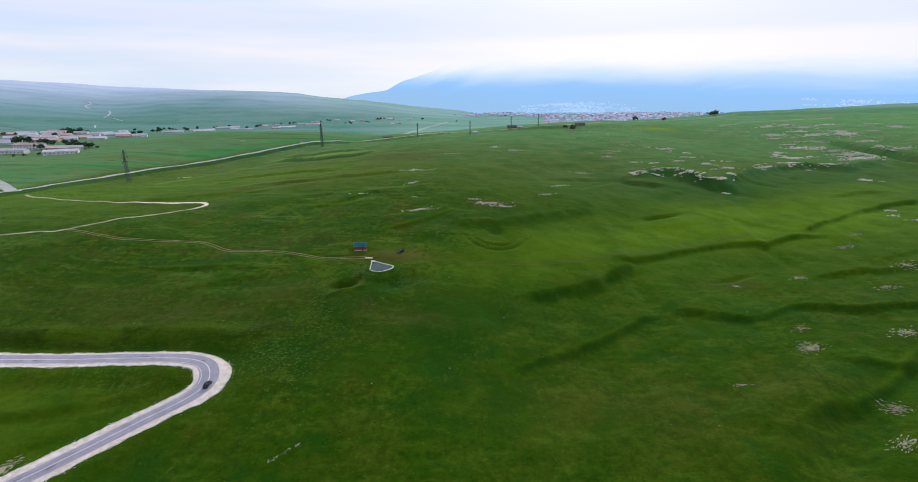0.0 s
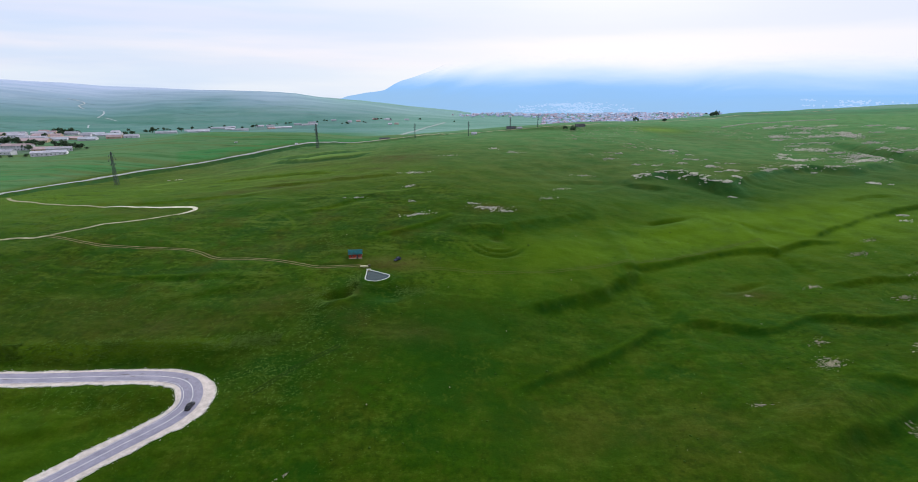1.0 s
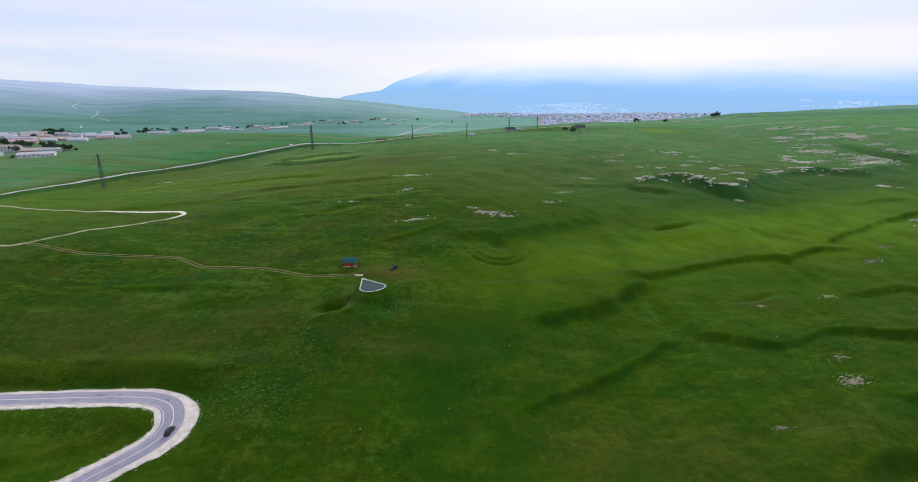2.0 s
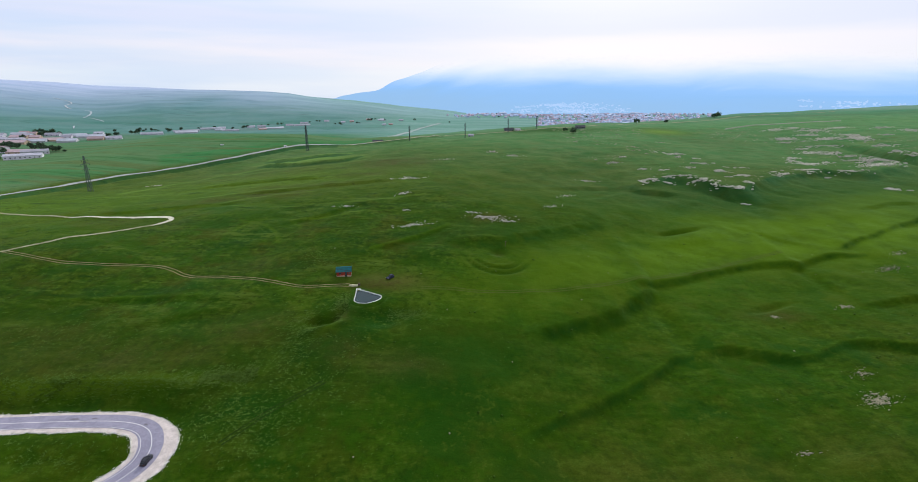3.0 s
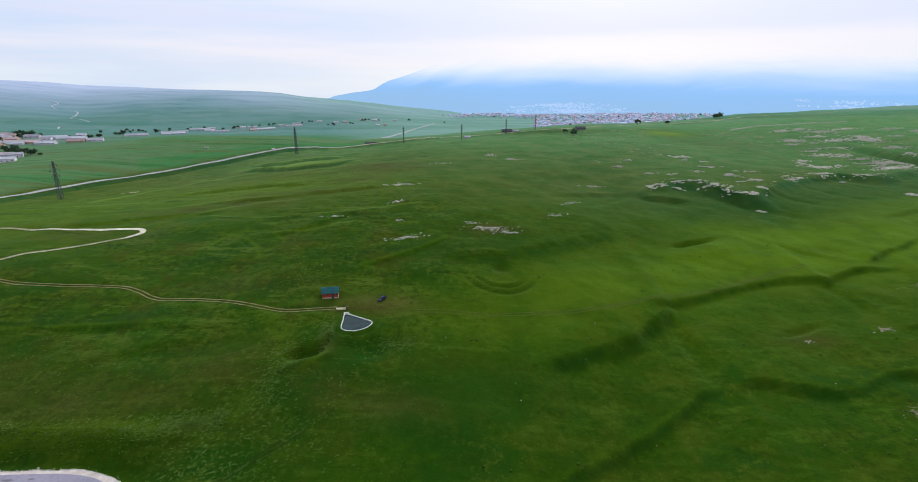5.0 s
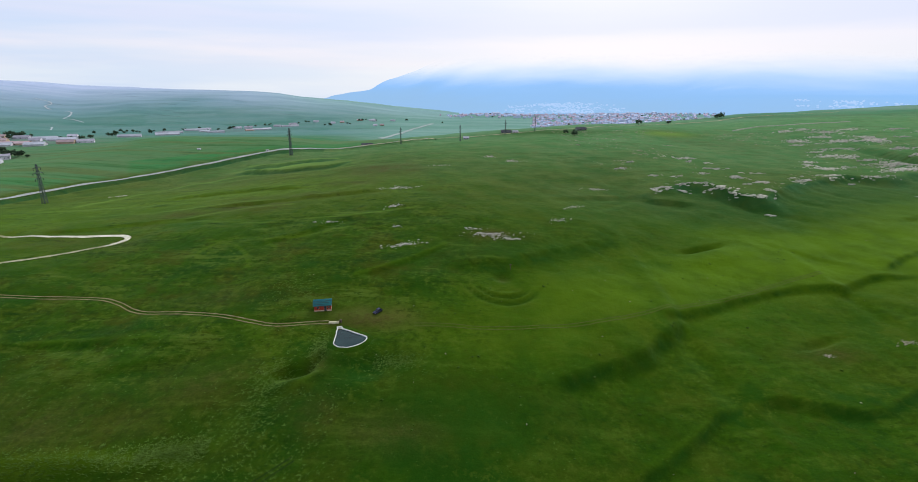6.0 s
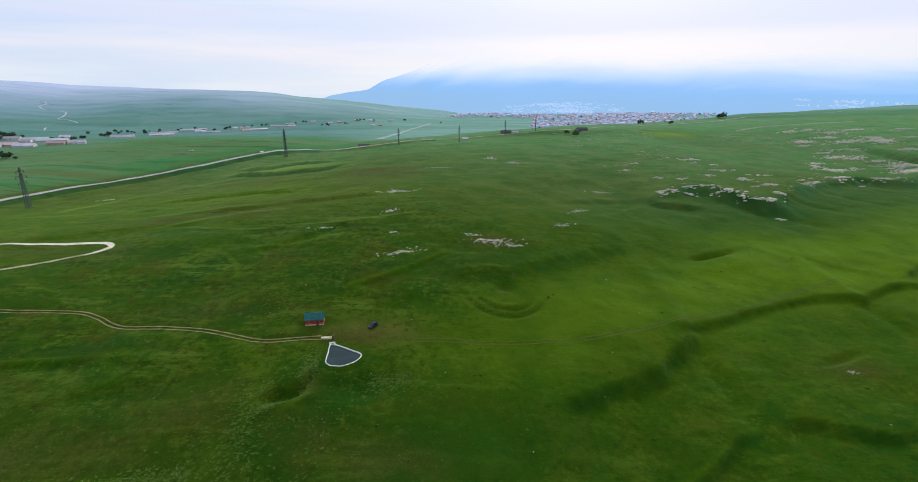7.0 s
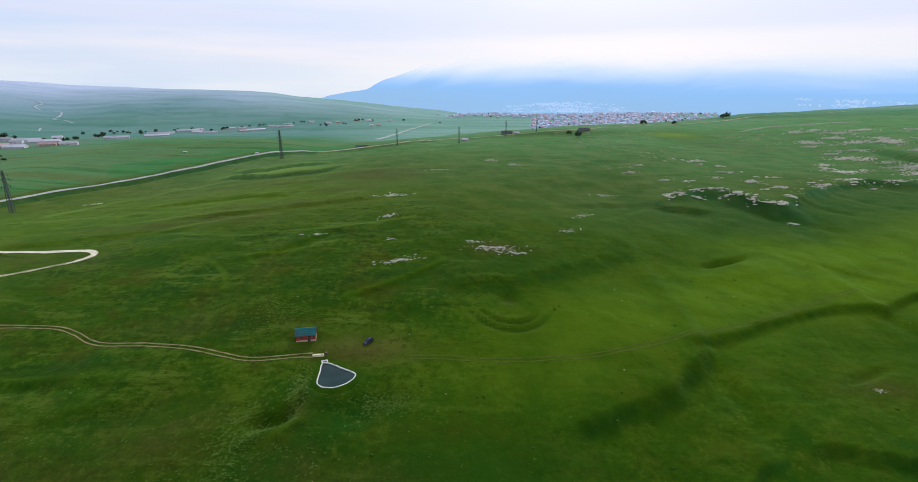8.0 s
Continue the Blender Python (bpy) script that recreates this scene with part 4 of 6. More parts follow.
        trail[box] = np.maximum(trail[box], 0.6 * np.exp(-((d - wide) / (0.9 * wide)) ** 2))
    ribs = ramp(60, -60, x) * ramp(195, 260, y) + 0.5 * ramp(20, -40, x) * ramp(120, 160, y)
    yard = 0.8 * spot(x, y, -540, 660, 60, 34, 12) + 0.8 * spot(x, y, -600, 750, 90, 60) + 0.7 * spot(x, y, -480, 690, 60, 34, 18) + 0.8 * spot(x, y, -460, 556, 45, 20) + 0.6 * spot(x, y, -480, 860, 40, 60) + 0.6 * spot(x, y, -500, 1290, 130, 45, 35)
    for name, values in (("ribs", ribs), ("yard", yard), ("bare", bare), ("soil", soil), ("dry", dry), ("fresh", fresh), ("lush", lush), ("field", field), ("teal_haze", teal_haze), ("hill_haze", hill_haze), ("pale", pale), ("plot", plot), ("plain_haze", plain_haze), ("trail", trail), ("dark_green", dark_green)):
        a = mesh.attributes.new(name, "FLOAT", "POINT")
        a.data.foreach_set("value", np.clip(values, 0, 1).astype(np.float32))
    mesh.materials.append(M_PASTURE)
    return tagged(new("ground", mesh), "hilly green pasture with terraces, hollows and broken limestone", "ground", kind="structure")


ground_sheet()


# ---------------------------------------------------------------- mountain backdrop, haze and cloud in its material, far behind everything
RIDGE = [(-16, -75), (-12.3, -66), (-11.6, -46), (-10.1, -27), (-8.9, -17), (-7.6, 2), (-6.7, 46), (-5.8, 80), (-3.9, 123), (-2.7, 153), (-1, 220), (4, 360), (12, 440), (24, 440), (36, 380), (46, 300), (56, 210), (75, 60)]


def mountain_z(x, y):
    """The mountain's flank, by bearing and distance from the camera's start, fitted to view."""
    r, a = np.hypot(x, y), np.degrees(np.arctan2(x, y))
    top = np.interp(a, [p[0] for p in RIDGE], [p[1] for p in RIDGE])
    foot = 2200 + 550 * (1 - ramp(-4, 9, a)) - 760 * ramp(22, 29, a)
    t = np.clip((r - foot) / (4700 - foot), 0, 1)
    low = -42 - 75 * (1 - ramp(-5, 4, a))
    return low + (top - low) * t ** 1.35 + 9 * t * value_noise(x, y, 330, 11) + 5 * t * value_noise(x, y, 120, 12)


def mountain():
    a, r = np.meshgrid(np.radians(np.linspace(-15.5, 74, 220)), np.linspace(1430, 4700, 60))
    x, y = (r * np.sin(a)).ravel(), (r * np.cos(a)).ravel()
    verts = np.stack([x, y, mountain_z(x, y)], -1)
    n = a.shape[1]
    faces = [(j * n + i, j * n + i + 1, (j + 1) * n + i + 1, (j + 1) * n + i) for j in range(a.shape[0] - 1) for i in range(n - 1)]
    mesh = bpy.data.meshes.new("mountain_backdrop")
    mesh.from_pydata([tuple(map(float, v)) for v in verts], [], faces)
    mesh.polygons.foreach_set("use_smooth", np.ones(len(faces), bool))
    m, nn, l, b = material("mountain_haze_glow")
    g = nn.new("ShaderNodeNewGeometry")
    sep = nn.new("ShaderNodeSeparateXYZ")
    l.new(g.outputs["Position"], sep.inputs[0])
    # haze painted as a blue glow by height; alpha fades the top away
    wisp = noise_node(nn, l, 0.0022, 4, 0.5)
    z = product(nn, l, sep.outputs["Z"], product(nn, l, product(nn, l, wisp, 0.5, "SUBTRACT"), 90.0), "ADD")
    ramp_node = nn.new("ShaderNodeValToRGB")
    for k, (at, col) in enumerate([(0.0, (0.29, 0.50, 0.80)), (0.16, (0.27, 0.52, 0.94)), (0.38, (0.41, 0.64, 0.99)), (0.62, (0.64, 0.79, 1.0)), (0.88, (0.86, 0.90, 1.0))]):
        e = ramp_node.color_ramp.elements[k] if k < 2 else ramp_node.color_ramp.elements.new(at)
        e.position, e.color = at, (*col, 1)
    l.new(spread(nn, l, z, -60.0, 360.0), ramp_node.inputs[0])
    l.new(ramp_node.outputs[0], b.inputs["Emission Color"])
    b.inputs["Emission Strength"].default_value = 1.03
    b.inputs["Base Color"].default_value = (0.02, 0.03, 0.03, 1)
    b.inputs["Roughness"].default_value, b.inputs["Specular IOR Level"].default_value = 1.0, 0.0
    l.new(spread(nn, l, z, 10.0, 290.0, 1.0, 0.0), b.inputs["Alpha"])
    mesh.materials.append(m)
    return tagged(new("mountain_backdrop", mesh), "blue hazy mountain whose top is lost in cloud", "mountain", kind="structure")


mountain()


# ---------------------------------------------------------------- roads and tracks
def ribbon(name, line, left, right, lift, mat, parent=None, ragged=0.0, ridge=0.0):
    """A strip laid on the ground along a line, from left to right of it in metres (numbers, or one for each station)."""
    d = np.gradient(line, axis=0)
    d /= np.linalg.norm(d, axis=1)[:, None]
    side = np.stack([d[:, 1], -d[:, 0]], -1)
    left, right = np.broadcast_to(left, len(line)), np.broadcast_to(right, len(line))
    across = max(2, int(np.ceil((right - left).max() / 1.2)) + 1)
    rnd = random.Random(len(line) + int(lift * 1000))
    verts, faces = [], []
    for k, (p, s) in enumerate(zip(line, side)):
        a, b = left[k] - ragged * rnd.random(), right[k] + ragged * rnd.random()
        for c in range(across):
            q = p + s * (a + (b - a) * c / (across - 1))
            verts.append((q[0], q[1], ground_z(q[0], q[1]) + lift))
    for k in range(len(line) - 1):
        for c in range(across - 1):
            i = k * across + c
            faces.append((i, i + 1, i + across + 1, i + across))
    mesh = bpy.data.meshes.new(name)
    mesh.from_pydata([tuple(map(float, v)) for v in verts], [], faces)
    mesh.update()
    if mesh.polygons[0].normal.z < 0:
        mesh.flip_normals()
    mesh.polygons.foreach_set("use_smooth", np.ones(len(faces), bool))
    mesh.materials.append(mat)
    ob = new(name, mesh)
    ob.parent = parent
    return ob


n_road = len(ROAD)
bend = np.exp(-((np.arange(n_road) - np.argmax(ROAD[:, 0])) / 19.0) ** 2)
wobble = np.array([noise.noise((0.09 * k, 0.0, 0.0)) + 0.6 * noise.noise((0.31 * k, 4.0, 0.0)) for k in range(n_road)])
wobble2 = np.array([noise.noise((0.09 * k, 9.0, 0.0)) + 0.6 * noise.noise((0.31 * k, 7.0, 0.0)) for k in range(n_road)])
lower_arm = ramp(0, 52, np.arange(n_road) - np.argmax(ROAD[:, 0]))
road = ribbon("road", ROAD, -3.0, 3.0 + 0.4 * bend, 0.16, M_ASPHALT)
tagged(road, "winding two-lane asphalt road with a hairpin bend", "road", kind="structure")
shoulder = ribbon("gravel_shoulder", ROAD, -4.0 - 2.4 * bend - 0.8 * wobble - 1.2 * lower_arm, 4.6 + 0.7 * wobble2 + 1.1 * lower_arm, 0.10, M_GRAVEL, None, 0.4)
tagged(shoulder, "pale limestone gravel verges along the asphalt road", "verge", kind="structure")
ribbon("centre_line", ROAD, -0.10, 0.10, 0.185, M_PAINT, road)
ribbon("edge_line", ROAD[::1], 2.62, 2.76, 0.185, M_PAINT, road)


def patches_on_road():
    """Mended and cracked places in the asphalt."""
    r = random.Random(6)
    for px, py, off, long, wide in ((-113, 163, -1.0, 1.6, 0.5), (-110, 163, 0.1, 1.2, 0.45), (-108, 163, -1.2, 0.9, 0.4), (-115, 118, -0.7, 1.4, 0.6), (-150, 160, 0.5, 1.2, 0.5), (-119, 112, 0.9, 1.3, 0.4), (-92, 160, -0.8, 0.8, 0.4)):
        k = int(np.argmin(np.hypot(ROAD[:, 0] - px, ROAD[:, 1] - py)))
        d = (ROAD[k + 1] - ROAD[k - 1]) / np.linalg.norm(ROAD[k + 1] - ROAD[k - 1])
        s = np.array([d[1], -d[0]])
        verts = []
        for n in range(11):
            a, q = 2 * math.pi * n / 11, r.uniform(0.6, 1.1)
            p = ROAD[k] + s * (off + wide * q * math.sin(a)) + d * (long * q * math.cos(a))
            verts.append((float(p[0]), float(p[1]), ground_z(p[0], p[1]) + 0.178))
        mesh = bpy.data.meshes.new("asphalt_patch")
        mesh.from_pydata(verts, [], [tuple(range(11))])
        mesh.materials.append(M_PATCH)
        if mesh.polygons[0].normal.z < 0:
            mesh.flip_normals()
        new("asphalt_patch", mesh).parent = road


patches_on_road()


def verge_rubble():
    """Whiter rubble pushed up along the outer edges of the verges."""
    rs = np.random.RandomState(12)
    d = np.gradient(ROAD, axis=0)
    d /= np.linalg.norm(d, axis=1)[:, None]
    verts, faces = [], []
    for side, reach in ((-1, 4.2 + 2.4 * bend + 0.8 * wobble + 1.2 * lower_arm), (1, 4.8 + 0.7 * wobble2 + 1.1 * lower_arm)):
        clump = np.array([noise.noise((0.16 * k, 3.0 * side, 2.0)) for k in range(n_road)])
        for k in range(n_road):
            if not -190 < ROAD[k, 0] or ROAD[k, 1] < 80:
                continue
            for _ in range(int(8 + 8 * bend[k] * (side < 0) + 10 * max(0.0, clump[k]))):
                off = reach[k] + rs.normal(0.0, 0.14) + (1.0 * rs.rand() if rs.rand() < 0.08 else 0.0)
                p = ROAD[k] + d[k] * rs.uniform(-0.5, 0.5) + side * off * np.array((d[k, 1], -d[k, 0]))
                a, s, z = math.atan2(d[k, 1], d[k, 0]) + rs.normal(0, 0.35), rs.uniform(0.04, 0.13), ground_z(p[0], p[1]) + 0.05
                i = len(verts)
                c, q = math.cos(a) * s, math.sin(a) * s
                verts += [(p[0] - 3.0 * c, p[1] - 3.0 * q, z), (p[0] + q, p[1] - c, z), (p[0] + 3.0 * c, p[1] + 3.0 * q, z), (p[0] - q, p[1] + c, z), (p[0], p[1], z + 0.10 + 0.6 * s)]
                faces += [(i, i + 1, i + 4), (i + 1, i + 2, i + 4), (i + 2, i + 3, i + 4), (i + 3, i, i + 4)]
    mesh = bpy.data.meshes.new("verge_rubble")
    mesh.from_pydata([tuple(map(float, v)) for v in verts], [], faces)
    mesh.materials.append(M_RUBBLE)
    tagged(new("verge_rubble", mesh), "loose white limestone rubble along the gravel verges", "rubble", kind="stuff")


verge_rubble()
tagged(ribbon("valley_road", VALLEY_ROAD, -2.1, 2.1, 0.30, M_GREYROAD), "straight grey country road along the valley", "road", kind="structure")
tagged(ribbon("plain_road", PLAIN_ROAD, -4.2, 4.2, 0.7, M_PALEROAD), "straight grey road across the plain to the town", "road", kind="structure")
tagged(ribbon("side_road", smooth_line([(-299, 338), (-320, 355), (-338, 370), (-400, 410), (-480, 440)], 4.0), -3.6, 3.6, 0.34, M_GREYROAD), "grey side road joining the valley road", "road", kind="structure")
tip = np.exp(-((CHALK_TRACK[:, 0] + 170) / 28) ** 2) * (CHALK_TRACK[:, 1] > 300)
tagged(ribbon("chalk_track", CHALK_TRACK, -0.75 - 0.7 * tip, 0.75 + 0.7 * tip, 0.13, M_CHALK, None, 0.4), "pale dirt track with a hairpin through the grass", "track", kind="structure")
bend_part = CHALK_TRACK[(CHALK_TRACK[:, 0] > -212) & (CHALK_TRACK[:, 1] > 297)]
bend_wide = ramp(0, 24, np.arange(len(bend_part))) * (1 - ramp(len(bend_part) - 12, len(bend_part) - 1, np.arange(len(bend_part))))
tagged(ribbon("chalk_bend", bend_part, -1.0 * bend_wide, 1.1 * bend_wide, 0.16, M_CHALKBEND, None, 0.5), "bright bare chalk on the bend of the track", "track", kind="structure")
track = tagged(new("hut_track"), "two-rut dirt track that leads to the hut", "track", kind="structure")
ribbon("wheel_rut", HUT_TRACK, -1.0, -0.62, 0.10, M_RUT, track, 0.15)
ribbon("wheel_rut", HUT_TRACK, 0.62, 1.0, 0.10, M_RUT, track, 0.15)

faint = tagged(new("pasture_track"), "faint two-rut cart track in the grass along the terrace", "track", kind="structure")
ribbon("wheel_rut", FAINT_TRACK, -0.95, -0.65, 0.07, M_FAINT, faint, 0.2)
ribbon("wheel_rut", FAINT_TRACK, 0.65, 0.95, 0.07, M_FAINT, faint, 0.2)

cut = tagged(new("cart_ruts"), "two dark wheel ruts pressed into the lush grass", "track", kind="structure")
CART_RUTS = smooth_line([(-66.5, 152.8), (-65.4, 154.1), (-60.4, 159.5), (-55.4, 165.4), (-48.3, 171.5), (-43, 176.5)], 0.8)
ribbon("wheel_rut", CART_RUTS, -0.85, -0.5, 0.06, M_RUTDARK, cut, 0.12)
ribbon("wheel_rut", CART_RUTS, 0.5, 0.85, 0.06, M_RUTDARK, cut, 0.12)


# ---------------------------------------------------------------- builders
def part(name, bm, mat, parent=None, label="", smooth=False):
    """Links a bmesh as one mesh object, under a thing or a part."""
    mesh = bpy.data.meshes.new(name)
    bm.normal_update()
    bm.to_mesh(mesh)
    bm.free()
    if smooth:
        mesh.polygons.foreach_set("use_smooth", np.ones(len(mesh.polygons), bool))
    mesh.materials.append(mat)
    ob = new(name, mesh)
    ob.parent = parent
    if label:
        ob["label"] = label
    return ob


def thing(name, label, category, group="", kind=""):
    return tagged(new(name), label, category, group, kind)


def add_box(bm, x0, y0, z0, x1, y1, z1, bevel=0.0):
    made = bmesh.ops.create_cube(bm, size=1.0, matrix=Matrix.Translation(((x0 + x1) / 2, (y0 + y1) / 2, (z0 + z1) / 2)) @ Matrix.Diagonal((x1 - x0, y1 - y0, z1 - z0, 1)))
    if bevel:
        edges = list({e for v in made["verts"] for e in v.link_edges})
        bmesh.ops.bevel(bm, geom=edges, offset=bevel, segments=1, affect="EDGES")


def box(*args, **kw):
    bm = bmesh.new()
    add_box(bm, *args, **kw)
    return bm


def add_beam(bm, a, b, width):
    a, b = Vector(a), Vector(b)
    m = Matrix.Translation((a + b) / 2) @ (b - a).to_track_quat("Z", "Y").to_matrix().to_4x4() @ Matrix.Diagonal((width, width, (b - a).length, 1))
    bmesh.ops.create_cube(bm, size=1.0, matrix=m)


def beams(pairs, width):
    bm = bmesh.new()
    for a, b in pairs:
        add_beam(bm, a, b, width)
    return bm


def loft(sections, caps=True):
    """A skin through rings of the same number of points."""
    bm = bmesh.new()
    rings = [[bm.verts.new(p) for p in s] for s in sections]
    n = len(rings[0])
    for a, b in zip(rings, rings[1:]):
        for k in range(n):
            bm.faces.new((a[k], a[(k + 1) % n], b[(k + 1) % n], b[k]))
    if caps:
        bm.faces.new(rings[0][::-1])
        bm.faces.new(rings[-1])
    bmesh.ops.recalc_face_normals(bm, faces=bm.faces)
    return bm


def add_stone(bm, x, y, z, a, b, c, turn, rnd):
    """A low, cracked block of limestone."""
    n = 6
    co, si = math.cos(turn), math.sin(turn)
    rings = []
    for level, wide in ((-0.5, 1.0), (0.35, 0.95), (1.0, 0.62)):
        ring = []
        for k in range(n):
            t = 2 * math.pi * (k + 0.3 * rnd.random()) / n
            r = wide * rnd.uniform(0.6, 1.15)
            u, v = a * r * math.cos(t), b * r * math.sin(t)
            ring.append(bm.verts.new((x + u * co - v * si, y + u * si + v * co, z + c * (level + rnd.uniform(-0.1, 0.1)))))
        rings.append(ring)
    for p, q in zip(rings, rings[1:]):
        for k in range(n):
            bm.faces.new((p[k], p[(k + 1) % n], q[(k + 1) % n], q[k]))
    bm.faces.new(rings[-1])


# ---------------------------------------------------------------- the pond by the hut
def ring_line(points, step=0.6):
    p = [Vector(q).to_3d() for q in points]
    out = []
    for k in range(len(p)):
        a, b, c, d = p[k - 1], p[k], p[(k + 1) % len(p)], p[(k + 2) % len(p)]
        count = max(2, int((c - b).length / step))
        for i in range(count):
            t = i / count
            out.append(0.5 * (2 * b + (c - a) * t + (2 * a - 5 * b + 4 * c - d) * t * t + (3 * b - a - 3 * c + d) * t ** 3))
    return out


def ring_strip(line, rows):
    """A closed band along a ring; rows of (outward offset, height)."""
    bm = bmesh.new()
    n = len(line)
    grid = []
    for k in range(n):
        t = (line[(k + 1) % n] - line[k - 1]).normalized()
        out = Vector((-t.y, t.x, 0))
        grid.append([bm.verts.new((line[k].x + out.x * o, line[k].y + out.y * o, h(line[k] + out * o) if callable(h) else h)) for o, h in rows])
    for k in range(n):
        for c in range(len(rows) - 1):
            bm.faces.new((grid[k][c], grid[k][c + 1], grid[(k + 1) % n][c + 1], grid[(k + 1) % n][c]))
    bmesh.ops.recalc_face_normals(bm, faces=bm.faces)
    return bm


def pond():
    t = thing("pond", "small pond with a whitewashed concrete rim and dark blue-grey water", "pond")
    line = ring_line(POND)
    line = [p + Vector((0.16 * noise.noise((0.5 * k, 1.0, 0.0)), 0.16 * noise.noise((0.5 * k, 5.0, 0.0)), 0.0)) for k, p in enumerate(line)]
    part("rim", ring_strip(line, [(-0.14, POND_Z - 1.7), (-0.13, POND_Z + 0.07), (-0.10, POND_Z + 0.10), (0.10, POND_Z + 0.10), (0.13, POND_Z + 0.07), (0.15, POND_Z - 0.9)]), M_CONCRETE, t)
    bm = ring_strip(line, [(0.17, POND_Z - 0.03), (1.2, POND_Z - 0.22), (3.2, lambda v: ground_z(v.x, v.y) - 0.12)])
    part("bank", bm, M_PASTURE, t, "grassy bank round the concrete rim", True)
    bm = bmesh.new()
    bm.faces.new([bm.verts.new((p.x, p.y, POND_Z - 0.24)) for p in line])
    bmesh.ops.triangulate(bm, faces=bm.faces)
    part("water", bm, M_WATER, t, "still dark water")
    # a square settling box at the inlet
    bm = bmesh.new()
    for x0, y0, x1, y1 in ((-0.95, 0.62, 0.95, 0.92), (-0.95, -0.75, -0.65, 0.62), (0.65, -0.75, 0.95, 0.62)):
        add_box(bm, x0, y0, -1.2, x1, y1, 0.2, bevel=0.05)
    m = pose(-41.35, 231.9, POND_Z, 0, 0, 18)
    bm.transform(m)
    part("inlet_box", bm, M_CONCRETE, t, "square concrete settling box at the inlet")
    bm = box(-0.65, -0.78, -1.1, 0.65, -0.50, 0.02, bevel=0.04)
    bm.transform(m)
    part("weir", bm, M_RUT, t, "brown stained sill between inlet and pond")
    return t


pond()


def trough():
    t = thing("water_trough", "long pale concrete drinking trough at the end of the dirt track", "trough")
    bm = bmesh.new()
    add_box(bm, -1.75, -0.48, -0.3, 1.75, 0.48, 0.06, bevel=0.04)
    for x0, y0, x1, y1 in ((-1.75, -0.48, 1.75, -0.36), (-1.75, 0.36, 1.75, 0.48), (-1.75, -0.36, -1.6, 0.36), (1.6, -0.36, 1.75, 0.36)):
        add_box(bm, x0, y0, 0.061, x1, y1, 0.36, bevel=0.03)
    part("basin", bm, M_SLAB, t)
    part("lid", box(-1.58, -0.35, 0.28, 0.9, 0.35, 0.345, bevel=0.02), M_SLAB, t, "pale cover slab")
    t.matrix_basis = pose(-44.0, 235.1, ground_z(-44, 235.1) + 0.12, 0, 0, 5)
    b = thing("oil_drum", "dark rusty metal drum beside the concrete trough", "drum")
    bm = bmesh.new()
    bmesh.ops.create_cone(bm, cap_ends=True, segments=18, radius1=0.42, radius2=0.42, depth=1.0, matrix=Matrix.Translation((0, 0, 0.5)))
    for h in (0.02, 0.34, 0.66, 0.98):
        bmesh.ops.create_cone(bm, cap_ends=True, segments=18, radius1=0.45, radius2=0.45, depth=0.05, matrix=Matrix.Translation((0, 0, h)))
    part("drum_body", bm, M_WOOD, b)
    b.matrix_basis = pose(-41.6, 235.4, ground_z(-41.6, 235.4) - 0.03)


trough()


